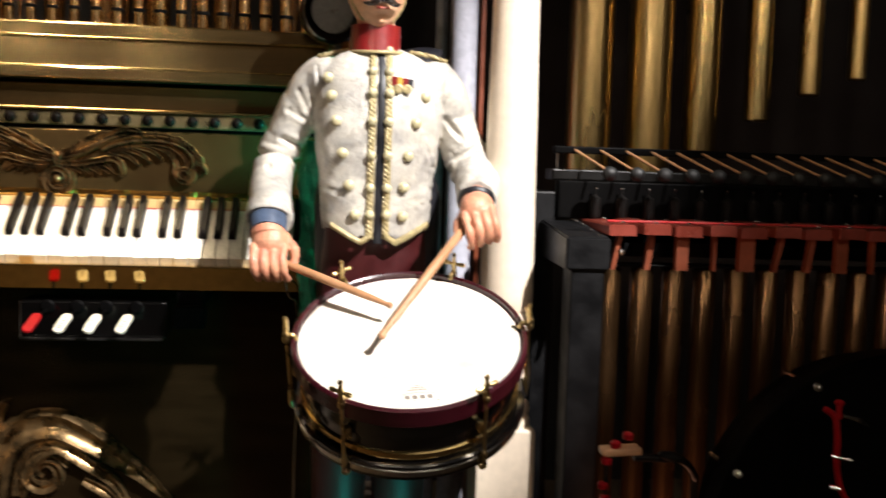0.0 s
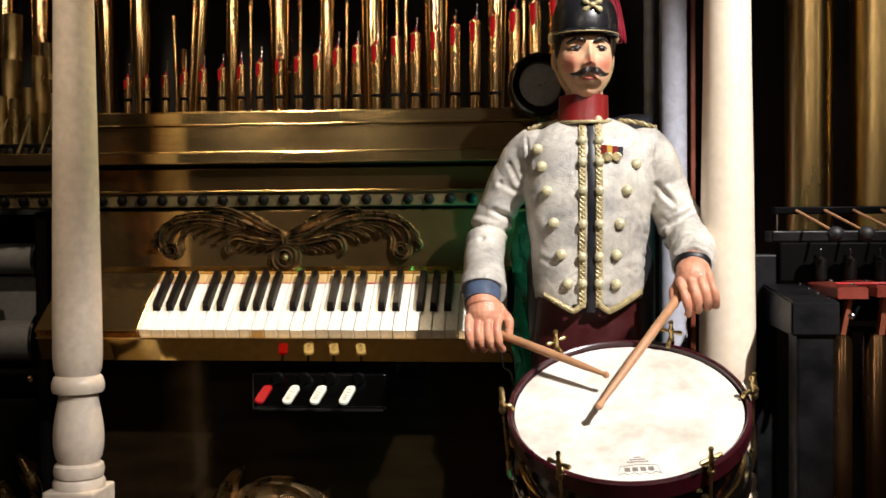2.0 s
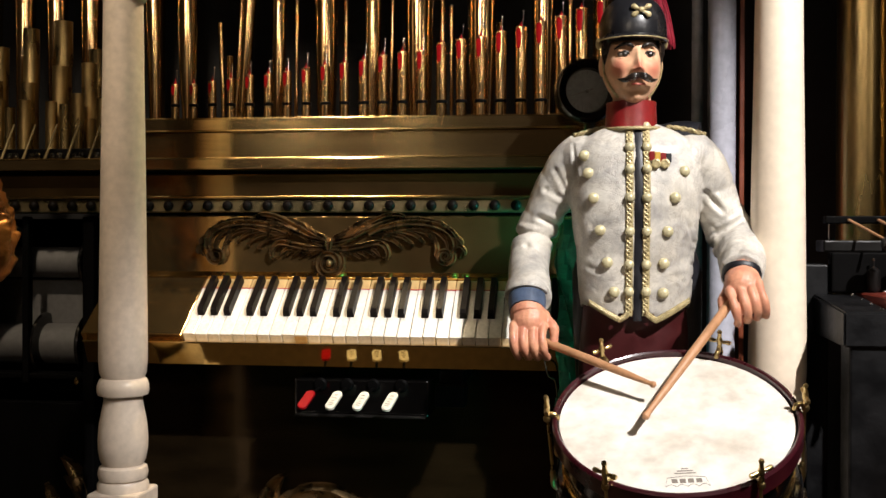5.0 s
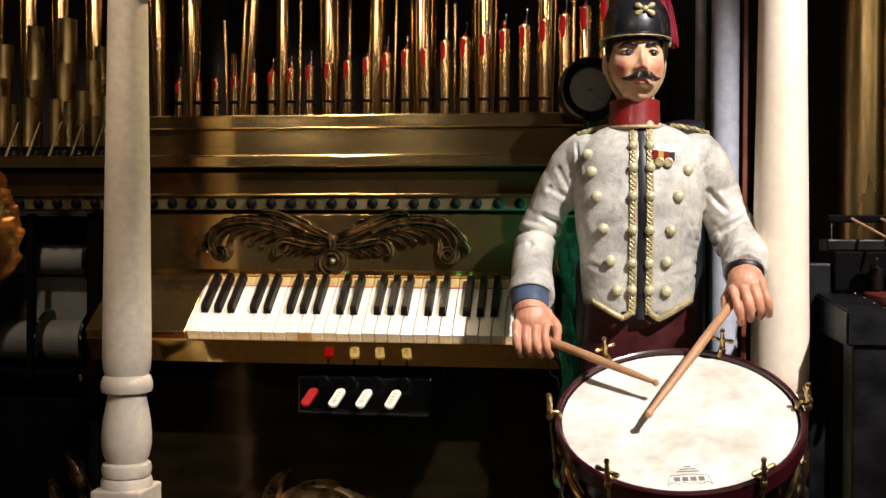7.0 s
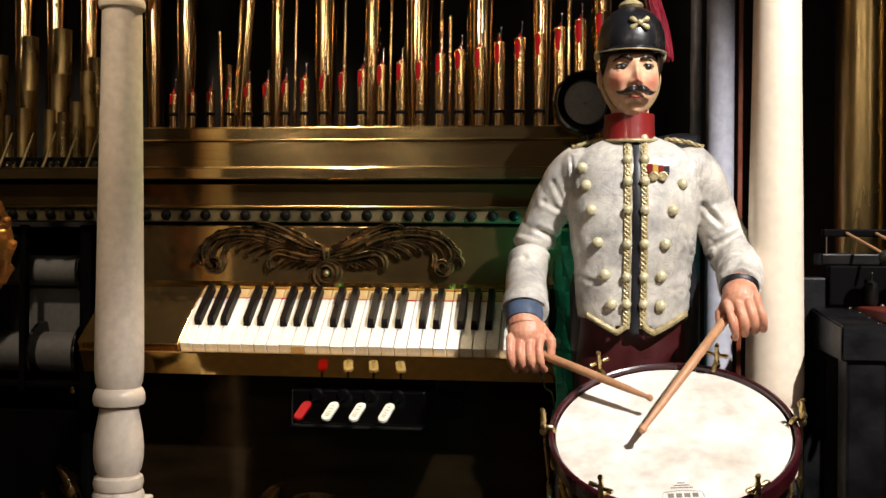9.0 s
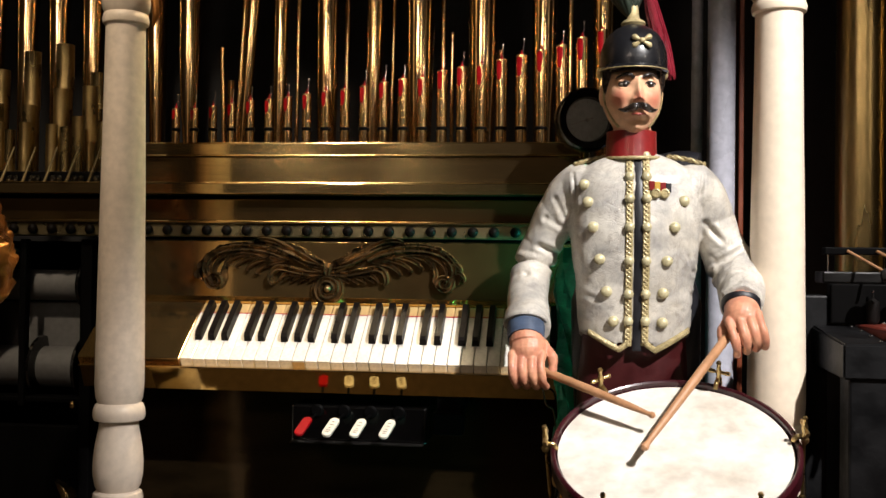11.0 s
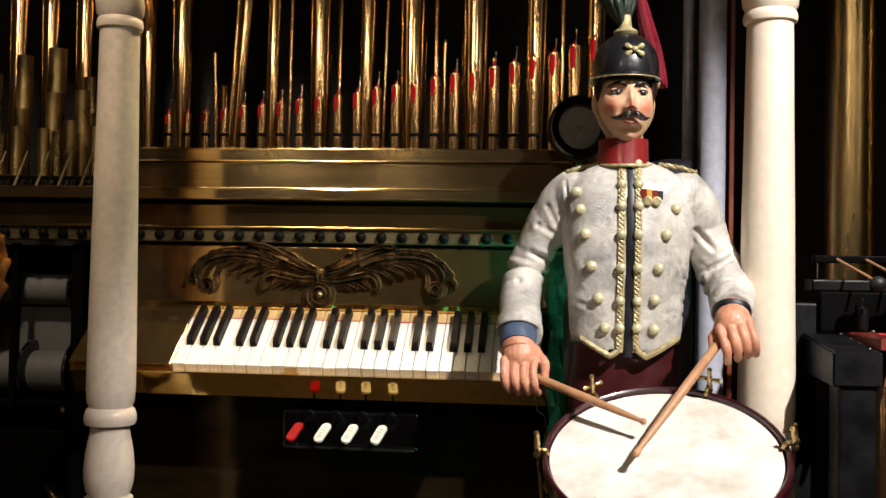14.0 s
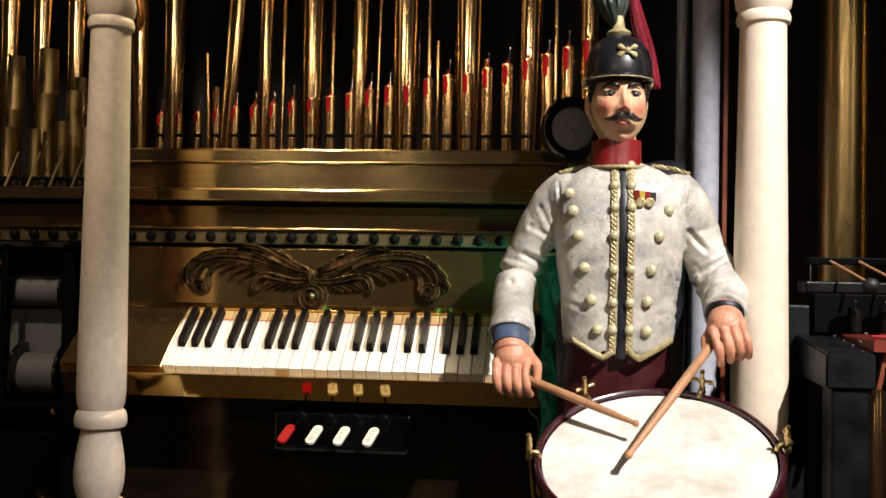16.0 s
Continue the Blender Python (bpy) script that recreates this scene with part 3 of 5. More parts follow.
def half_mount(bm, cx, s, y):
    """One wing: broad inner leaf, long fluted arm curling down at its end, fringes of small fronds."""
    q = lambda pts: [(cx + s * 0.000384 * a, 0.882 + 0.000365 * b) for a, b in pts]
    # broad inner leaf with a curled tip
    leaf(bm, q([(0, 168), (60, 192), (130, 232), (210, 280), (290, 312), (350, 322), (388, 306)]), 0.0105, 0.017, y)
    leaf(bm, q([(210, 286), (280, 322), (345, 331), (385, 318), (372, 300)]), 0.0045, 0.020, y, 5)
    leaf(bm, q([(20, 186), (110, 208), (200, 250), (280, 292)]), 0.0045, 0.021, y, 5)
    # long arm, three ridges side by side
    leaf(bm, q([(200, 228), (280, 264), (370, 284), (470, 286), (560, 268), (620, 226), (640, 172), (618, 118), (580, 84), (552, 96)]), 0.0070, 0.019, y)
    leaf(bm, q([(240, 216), (320, 240), (400, 262), (480, 262), (548, 236), (592, 190), (600, 140), (578, 104)]), 0.0052, 0.015, y)
    leaf(bm, q([(330, 296), (430, 306), (520, 296), (600, 262), (655, 208), (674, 150), (662, 104)]), 0.0045, 0.016, y)
    # frilled outer edge and end curl
    for a, b in ((560, 285), (612, 248), (648, 205), (664, 160)):
        leaf(bm, q([(a - 22, b + 8), (a + 6, b + 4), (a + 26, b - 22), (a + 22, b - 44)]), 0.0036, 0.018, y, 4)
    scroll(bm, cx + s * 0.000384 * 590, 0.882 + 0.000365 * 112, 0.0175, 1.5, y, 0.0052, 0.020, math.pi * (0.1 if s > 0 else 0.9), -s)
    leaf(bm, q([(540, 190), (548, 150), (540, 118), (556, 92)]), 0.0040, 0.015, y, 4)
    # fronds hanging from the arm
    for a, b, l in ((250, 206, 120), (300, 222, 125), (360, 236, 120), (420, 246, 110), (470, 246, 70)):
        leaf(bm, q([(a - 30, b + 12), (a + 20, b + 4), (a + l * 0.65, b - 14), (a + l, b - 52), (a + l - 12, b - 62)]), 0.0042, 0.014, y, 4)
    # lower leaf drooping into a hook, with fronds under it
    leaf(bm, q([(-10, 154), (90, 150), (180, 168), (250, 182), (288, 160), (300, 118), (288, 92), (270, 104)]), 0.0062, 0.018, y)
    leaf(bm, q([(20, 142), (110, 138), (190, 146), (245, 152)]), 0.0050, 0.013, y, 5)
    for a, b, l in ((30, 140, 75), (80, 136, 75), (125, 138, 70), (170, 142, 66), (208, 146, 50)):
        leaf(bm, q([(a - 24, b + 8), (a + 14, b), (a + l * 0.7, b - 18), (a + l, b - 40)]), 0.0040, 0.013, y, 4)
    # small upright leaves about the middle
    for p in ([(12, 186), (30, 212), (58, 226), (72, 246)], [(46, 200), (84, 236), (104, 252), (98, 268)], [(110, 244), (134, 276), (168, 292), (160, 306)], [(150, 268), (190, 304), (230, 312)]):
        leaf(bm, q(p), 0.0038, 0.016, y, 5)


b = fresh()
half_mount(b, -0.470, 1, 1.9395)
half_mount(b, -0.470, -1, 1.9395)
scroll(b, -0.470, 0.908, 0.0275, 2.3, 1.9395, 0.0066, 0.017, 1.2, -1)
ball(b, (-0.469, 1.930, 0.9085), (0.0080, 0.0120, 0.0080))
for r0, w, h in ((0.0300, 0.0042, 0.010), (0.0245, 0.0030, 0.013)):
    leaf(b, [(-0.470 + r0 * math.cos(a), 0.9075 + r0 * math.sin(a)) for a in (math.pi * (0.9 + 1.25 * k / 10) for k in range(11))], w, h, 1.9395, 3)
leaf(b, [(-0.470, 0.958), (-0.470, 0.945), (-0.471, 0.930)], 0.0075, 0.022, 1.9395, 5)
part("carved_mount", b, BRONZE, piano, "dark bronze acanthus scroll mount", angle=50)

b = fresh()
LB = 1.9715


def low_mount(bm, s):
    cx = -0.79
    q = lambda pts: [(cx + s * a, c) for a, c in pts]
    leaf(bm, q([(0.19, 0.30), (0.20, 0.40), (0.245, 0.455), (0.31, 0.468), (0.37, 0.44), (0.43, 0.40), (0.49, 0.35), (0.56, 0.28)]), 0.030, 0.030, LB)
    leaf(bm, q([(0.24, 0.33), (0.26, 0.40), (0.31, 0.43), (0.36, 0.40), (0.42, 0.35), (0.46, 0.27)]), 0.020, 0.024, LB)
    scroll(bm, cx + s * 0.29, 0.375, 0.045, 1.6, LB, 0.012, 0.022, math.pi * (0.1 if s > 0 else 0.9), s)
    leaf(bm, q([(0.20, 0.38), (0.185, 0.44), (0.20, 0.49), (0.225, 0.515)]), 0.020, 0.026, LB)
    leaf(bm, q([(0.21, 0.42), (0.225, 0.46), (0.245, 0.49)]), 0.010, 0.020, LB)
    leaf(bm, q([(0.15, 0.33), (0.13, 0.40), (0.14, 0.45)]), 0.018, 0.024, LB)
    for k in range(4):
        leaf(bm, q([(0.36 + 0.05 * k, 0.36 - 0.03 * k), (0.41 + 0.05 * k, 0.33 - 0.035 * k), (0.44 + 0.05 * k, 0.27 - 0.03 * k)]), 0.012, 0.02, LB, 4)


low_mount(b, 1)
b.transform(Matrix.Translation((0, 0, -0.026)))
part("carved_mount", b, BRONZE, piano, "large dark bronze acanthus scroll", angle=50)

# ---- organ pipes on the piano ----
heights = [0.0072 + 0.0011 * q for q in (63, 63, 67, 73, 77, 79, 83, 88, 93, 96, 101, 109, 114, 115, 128, 134, 137, 146, 153, 162, 170, 183, 196)]


def reed_pipe(i, x, h):
    y, z = 1.985, 1.1915
    p = thing("reed_pipe", "slim brass organ pipe with a red mouth and tuning wire", "organ pipe", (x, y, z), "small red-mouthed organ pipes")
    R_ = 0.0080 + 0.00019 * i
    b = fresh()
    n = 20
    mouth0, mouth1 = h - 0.008 - (0.015 + 0.0011 * i), h - 0.004
    lathe(b, [(R_, 0), (R_, h), (R_ * 0.86, h), (R_ * 0.86, h - 0.02)], (x, y, z), n)
    part("tube", b, BRASS_PIPE, p)
    b = fresh()
    # red lip: a curved tongue standing off the tube's face
    rings = []
    for zz, w in ((mouth0, 0.2), (mouth0 + 0.004, 0.5), ((mouth0 + mouth1) / 2, 0.72), (mouth1 - 0.003, 0.70), (mouth1, 0.4)):
        rings.append([(x + rr * math.sin(a * w - 0.32), y - rr * math.cos(a * w - 0.32), z + zz)
                      for rr, angs in ((R_ + 0.0010, (-0.62, -0.3, 0, 0.3, 0.62)), (R_ - 0.001, (0.62, 0, -0.62))) for a in angs])
    sew(b, rings)
    part("red_mouth", b, RED_PAINT, p)
    b = fresh()
    lathe(b, [(R_ + 0.001, 0.030), (R_ + 0.0016, 0.031), (R_ + 0.0016, 0.035), (R_ + 0.001, 0.036)], (x, y, z), n)
    part("band", b, BLACK, p)
    lean = random.uniform(-0.002, 0.002)
    wh = random.uniform(0.022, 0.032)
    b = fresh()
    tube(b, [(x + 0.003, y, z + h - 0.01), (x + 0.003 + lean * 0.5, y, z + h + wh * 0.5), (x + 0.003 + lean, y, z + h + wh)], 0.0006, 6)
    ball(b, (x + 0.003 + lean, y, z + h + wh), 0.0022, 0, 8, 6)
    part("tuning_wire", b, CHROME, p)
    b = fresh()
    lathe(b, [(R_ * 0.45, -0.004), (R_ * 0.48, 0.0), (R_ * 0.34, 0.003), (0.0010, 0.007), (0.0007, 0.011)], (x, y, z + h), 12)
    part("red_tip", b, RED_PAINT, p)


for i in range(23):
    reed_pipe(i, -0.803 + 0.03885 * i, heights[i])


def trumpet_pipe(x, y, z0, r0, r1, h, label, group, lean=0.0, swell=0.0):
    """A tapered tube; with swell it opens quickly at the foot and slowly above."""
    p = thing("trumpet_pipe", label, "organ pipe", (x, y, z0), group)
    b = fresh()
    if swell:
        body = [(r0 + (r1 - r0) * (1 - (1 - t) ** 1.6), swell * t) for t in (0, 0.25, 0.5, 0.75, 1.0)] + [(r1 * 1.15, h * 0.6), (r1 * 1.3, h)]
    else:
        body = [(r0, 0), (r0 + (r1 - r0) * 0.35, h * 0.35), (r0 + (r1 - r0) * 0.7, h * 0.7), (r1, h)]
    top_r = body[-1][0]
    prof = body + [(top_r * 1.04, h + 0.003), (top_r * 0.9, h + 0.003), (top_r * 0.8, h * 0.8)]
    lathe(b, prof, (x, y, z0), 40, rot(0, lean, 0))
    part("resonator", b, BRASS_PIPE, p)
    b = fresh()
    lathe(b, [(r0 * 1.5, -0.04), (r0 * 1.5, 0.0), (r0 * 1.15, 0.006), (r0 * 0.9, 0.006)], (x, y, z0), 20)
    part("boot", b, BRASS_DULL, p)
    return p


for x, r0, r1, lean in ((-0.837, 0.007, 0.021, 0.0), (-0.703, 0.006, 0.014, 4.0), (-0.632, 0.010, 0.0145, 0.6), (-0.528, 0.017, 0.0235, 0.0), (-0.426, 0.012, 0.0170, 0.8),
                        (-0.327, 0.021, 0.0285, 0.0), (-0.193, 0.021, 0.0295, 0.0), (-0.065, 0.017, 0.0240, 0.3), (0.059, 0.016, 0.0220, 0.3)):
    trumpet_pipe(x - 0.23 * math.tan(radians(lean)), 2.14, 1.16, r0, r1, 0.95, "tall conical polished brass organ pipe", "tall conical organ pipes", lean, 0.24)
for x, r, h, lean in ((-0.775, 0.006, 0.275, -2.0), (-0.762, 0.008, 0.20, 0.0), (-0.752, 0.007, 0.95, 3.0), (-0.728, 0.007, 0.245, 2.0), (-0.612, 0.0065, 0.95, 0.6), (-0.500, 0.008, 0.95, 0.3),
                      (-0.400, 0.0065, 0.95, 1.0), (-0.285, 0.0075, 0.95, 0.0), (-0.265, 0.0055, 0.30, 0.0), (-0.160, 0.0065, 0.26, 0.0), (-0.010, 0.008, 0.95, 0.0)):
    trumpet_pipe(x, 2.20, 1.16, r * 0.7, r, h, "slim tapered brass organ pipe in the rear rank", "rear rank of organ pipes", lean)

# ---- drummer figure: one mesh ----
FIG = [COAT_WHITE, GOLD_PAINT, FLESH, HAIR, HELMET, COLLAR, TROUSER, CUFF, NAVY, EYEWHITE, LIP, PLUME, TASSEL, MEDAL_Y, BUTTON, CORD, HAND]
(cWHITE, cGOLD, cFLESH, cHAIR, cHELM, cCOLLAR, cTROU, cCUFF, cNAVY, cEYE, cLIP, cPLUME, cTASS, cYEL, cBUT, cCORD, cHAND) = range(17)
AXIS = 0.097
TORSO = ((0.800, 0.070, 0.050), (0.835, 0.084, 0.056), (0.87, 0.089, 0.060), (0.91, 0.091, 0.064), (0.96, 0.097, 0.072), (1.01, 0.103, 0.077), (1.05, 0.104, 0.075),
         (1.085, 0.104, 0.069), (1.105, 0.097, 0.060), (1.121, 0.076, 0.050), (1.132, 0.052, 0.042), (1.138, 0.038, 0.036))
CY = 1.665


def at_height(z):
    for a, b_ in zip(TORSO, TORSO[1:]):
        if a[0] <= z <= b_[0]:
            t = (z - a[0]) / (b_[0] - a[0])
            return a[1] + (b_[1] - a[1]) * t, a[2] + (b_[2] - a[2]) * t
    return TORSO[0][1:] if z < TORSO[0][0] else TORSO[-1][1:]


def chest(x, z, off=0.0):
    """A point on the front of the coat."""
    w, d = at_height(z)
    u = max(-0.97, min(0.97, (x - AXIS) / w))
    return Vector((x, CY - d * (1 - abs(u) ** 2.4) ** (1 / 2.2) - off, z))


def hem(x):
    """Height of the coat's lower edge: two points beside the opening."""
    u = (x - 0.0985) / 0.085
    return 0.825 + 0.050 * max(0, abs(u) - 0.33) ** 1.1 if abs(u) > 0.33 else 0.825 + 0.10 * (0.33 - abs(u)) ** 1.3


fig = bmesh.new()
coat = bmesh.new()
rings = []
for k in range(25):
    t = k / 24
    ring = []
    for i in range(56):
        a = 2 * math.pi * i / 56
        ca, sa = math.cos(a), math.sin(a)
        sx = math.copysign(abs(ca) ** 0.85, ca)
        x0 = AXIS + 0.09 * sx
        lo = hem(x0) if sa < 0 else 0.845
        z = lo + (1.138 - lo) * t
        w, d = at_height(z)
        fold = 0.0012 * noise.noise(Vector((x0 * 45, z * 38, sa * 3)))
        ring.append((AXIS + (w + fold) * sx, CY + (d + fold) * math.copysign(abs(sa) ** 0.9, sa), z))
    rings.append(ring)
sew(coat, rings, True, True)
# shirt front shown in the opening, and the trousers
strip_pts = []
for k in range(16):
    z = 0.828 + (1.132 - 0.828) * k / 15
    strip_pts.append([chest(0.0985 + dx, z, 0.0016 if abs(dx) < 0.006 else 0.0004) for dx in (-0.0066, -0.0035, 0.0035, 0.0066)])
sew(fig, strip_pts, False, False, cNAVY)


def oval(z, cx, cy, w, d, n=28):
    return [(cx + w * math.cos(2 * math.pi * i / n), cy + d * math.sin(2 * math.pi * i / n), z) for i in range(n)]


sew(fig, [oval(z, AXIS, CY + (0.012 if z < 0.8 else 0.0), w, d) for z, w, d in ((0.60, 0.086, 0.040), (0.70, 0.092, 0.042), (0.78, 0.088, 0.044), (0.87, 0.080, 0.050))], True, True, cTROU)
for s in (-1, 1):
    cx = AXIS + 0.05 * s
    sew(fig, [oval(z, cx, CY + 0.012, w, w * 0.95) for z, w in ((0.13, 0.034), (0.30, 0.040), (0.45, 0.046), (0.62, 0.050))], True, True, cTROU)
    sew(fig, [oval(z, cx, CY + dy, w, d) for z, w, d, dy in ((0.0278, 0.036, 0.075, -0.03), (0.045, 0.036, 0.073, -0.03), (0.06, 0.034, 0.05, -0.01), (0.14, 0.036, 0.038, 0))], True, True, cHELM)
# coat tails behind
sew(fig, [oval(z, AXIS + 0.005, CY + 0.032, w, 0.05) for z, w in ((0.72, 0.098), (0.80, 0.103), (0.90, 0.105), (0.95, 0.09))], True, True, cNAVY)
# knapsack roll behind the shoulders
tube(fig, smooth_path([(0.01, 1.745, 1.09), (0.10, 1.755, 1.105), (0.170, 1.745, 1.122), (0.203, 1.738, 1.119)]), 0.031, 18, cNAVY)

# gold braid along both front edges and the hem
for s in (-1, 1):
    line = [chest(0.0975 + s * 0.0128, 0.836 + (1.130 - 0.836) * k / 40, 0.0002) for k in range(41)]
    tube(fig, line, 0.0058, 8, cCORD, 0.40, Vector((0, 1, 0)))
    for q in range(3):
        turn_ = [(k, 0.60 * k + 2 * math.pi * q / 3) for k in range(141)]
        tube(fig, [chest(0.0975 + s * 0.0128 + 0.0042 * math.sin(a), 0.836 + 0.294 * k / 140, 0.0022 + 0.0009 * math.cos(2 * a)) for k, a in turn_], 0.0019, 5, cGOLD)
    low = []
    for k in range(22):
        x = 0.0975 + s * (0.0128 + (0.0690 if s > 0 else 0.0600) * k / 21)
        low.append(chest(x, hem(x) + 0.005, 0.0015))
    tube(fig, low, 0.0048, 8, cCORD, 0.6)
    fine_low = smooth_path(low, 4)
    for q in range(3):
        tube(fig, [p + Vector((0, -0.0046 - 0.0009 * math.cos(2 * (0.62 * k + 2.094 * q)), 0.0040 * math.sin(0.62 * k + 2.094 * q))) for k, p in enumerate(fine_low)], 0.0014, 5, cGOLD)
    for z in (1.131, 1.097, 1.063, 1.019, 0.967, 0.916, 0.874):
        ball(fig, chest(0.0975 + s * 0.0130, z, 0.004), (0.0078, 0.0062, 0.0078), cBUT, 12, 8)
for x, z in ((0.0155, 1.086), (0.0215, 1.058), (0.0295, 1.019), (0.0400, 0.969), (0.0512, 0.919), (0.0620, 0.873)):
    ball(fig, chest(x, z, 0.002), (0.0090, 0.0062, 0.0086), cBUT, 14, 9)
for x, z in ((0.1680, 1.060), (0.1535, 1.019), (0.1425, 0.967), (0.1375, 0.918), (0.1370, 0.872)):
    ball(fig, chest(x, z, 0.002), (0.0090, 0.0062, 0.0086), cBUT, 14, 9)
# medals on a ribbon bar
for k, c in enumerate((cCOLLAR, cYEL, cCOLLAR, cNAVY)):
    p = chest(0.118 + 0.0085 * k, 1.083 - 0.001 * k, 0.004)
    box(fig, p.x - 0.0042, p.x + 0.0042, p.y - 0.002, p.y + 0.004, p.z - 0.007, p.z + 0.007, 0.0008, None, c)
for x in (0.124, 0.138):
    p = chest(x, 1.071, 0.005)
    lathe(fig, [(0.0074, 0), (0.0074, 0.003), (0.005, 0.004), (0.005, 0.003)], (p.x, p.y + 0.002, p.z), 14, rot(90), cGOLD)

# arms, cuffs, gloveless hands
ARM_R = smooth_path([(0.018, 1.668, 1.100), (-0.009, 1.676, 1.072), (-0.038, 1.692, 1.020), (-0.066, 1.698, 0.958), (-0.073, 1.650, 0.903), (-0.066, 1.572, 0.862)], 6)
RAD_R = (0.034, 0.0375, 0.0340, 0.0320, 0.0345, 0.0325)
ARM_L = smooth_path([(0.178, 1.668, 1.100), (0.203, 1.674, 1.072), (0.227, 1.688, 1.015), (0.252, 1.686, 0.958), (0.258, 1.634, 0.926), (0.249, 1.572, 0.903)], 6)
RAD_L = (0.034, 0.0375, 0.0370, 0.0375, 0.0360, 0.0315)


def along(radii, n):
    out = []
    for k in range(n):
        t = k / (n - 1) * (len(radii) - 1)
        i = min(int(t), len(radii) - 2)
        out.append(radii[i] + (radii[i + 1] - radii[i]) * (t - i))
    return out


def sleeve(path, radii):
    path = smooth_path(path, 4)
    r = along(radii, len(path))
    before = len(coat.verts)
    tube(coat, path, r, 40)
    coat.verts.ensure_lookup_table()
    last = len(path) - 1
    for n, v in enumerate(coat.verts[before:]):
        k, side = n // 40, 2 * math.pi * (n % 40) / 40
        t = k / last
        dent = 0.0
        for tj, turn_, deep in ((0.46, 0.6, 0.003), (0.535, 1.9, 0.0042), (0.60, 2.6, 0.0055), (0.66, 3.4, 0.0042), (0.74, 4.6, 0.003), (0.30, 5.4, 0.0022)):
            dent += deep * math.exp(-((t - tj + 0.035 * math.sin(side + turn_)) / 0.013) ** 2) * (0.35 + 0.65 * max(0, math.cos(side - turn_)))
        wave = t - 0.600 + 0.018 * math.sin(side + 0.8)
        dent += 0.0085 * math.exp(-(wave / 0.011) ** 2) - 0.0030 * math.exp(-((abs(wave) - 0.04) / 0.022) ** 2)
        out = (v.co - path[k]).normalized()
        v.co += out * (0.0006 * noise.noise(v.co * 42) + 0.0022 * noise.noise(v.co * 13) - dent)


sleeve(ARM_R, RAD_R)
sleeve(ARM_L, RAD_L)
tube(fig, [(0.2495, 1.576, 0.907), (0.2488, 1.571, 0.9005), (0.2484, 1.568, 0.8975)], [0.0290, 0.0292, 0.0270], 24, cNAVY)
tube(fig, [(-0.0715, 1.585, 0.876), (-0.0712, 1.570, 0.858), (-0.0705, 1.558, 0.845)], [0.0285, 0.0292, 0.0275], 20, cCUFF)
tube(fig, smooth_path([(-0.0712, 1.590, 0.882), (-0.0716, 1.580, 0.870), (-0.0716, 1.577, 0.866)], 3), [0.0330, 0.0340, 0.0346, 0.0350, 0.0350, 0.0346, 0.0335], 24, cWHITE)


palms = bmesh.new()


def finger(pts, r):
    p = smooth_path(pts, 4)
    tube(palms, p, [r * (0.98 - 0.24 * k / (len(p) - 1) + 0.09 * math.cos(2 * math.pi * 2 * k / (len(p) - 1))) for k in range(len(p))], 12)
    ball(palms, p[-1], r * 0.76, 0, 10, 7)
    ball(palms, p[0], r * 1.08, 0, 10, 7)


ball(palms, (-0.067, 1.554, 0.832), (0.0285, 0.026, 0.030), 0, 20, 14, rot(-25, 0, 0))
ball(palms, (-0.067, 1.548, 0.808), (0.0255, 0.017, 0.024), 0, 16, 10)
for k, x in enumerate((-0.0890, -0.0745, -0.0600, -0.0460)):
    finger([(x, 1.540, 0.824), (x - 0.0005, 1.524, 0.806), (x + 0.003, 1.528, 0.786), (x + 0.007, 1.545, 0.777)], 0.0082 if 0 < k < 3 else 0.0075)
finger([(-0.045, 1.56, 0.838), (-0.030, 1.548, 0.820), (-0.030, 1.545, 0.798)], 0.0090)
ball(palms, (0.246, 1.542, 0.889), (0.027, 0.025, 0.029), 0, 20, 14, rot(-20, 20, 0))
ball(palms, (0.250, 1.535, 0.866), (0.022, 0.016, 0.022), 0, 16, 10, rot(0, 20, 0))
for k, (x, z) in enumerate(((0.2250, 0.872), (0.2390, 0.878), (0.2525, 0.882), (0.2650, 0.884))):
    finger([(x, 1.527, z + 0.008), (x + 0.004, 1.512, z - 0.010), (x + 0.010, 1.515, z - 0.031), (x + 0.012, 1.530, z - 0.040)], 0.0080 if 0 < k < 3 else 0.0072)
finger([(0.228, 1.548, 0.885), (0.217, 1.535, 0.865), (0.216, 1.528, 0.846)], 0.0088)
tube(palms, [(0.2495, 1.578, 0.905), (0.2488, 1.560, 0.893), (0.2480, 1.548, 0.886)], [0.0255, 0.0255, 0.0250], 20)
tube(palms, [(-0.0712, 1.578, 0.866), (-0.0700, 1.562, 0.848), (-0.0690, 1.556, 0.838)], [0.0250, 0.0265, 0.0270], 20)
carved(palms, fig, cHAND, 0.0013, 3, lambda p: 0.0005 * noise.noise(p * 90))

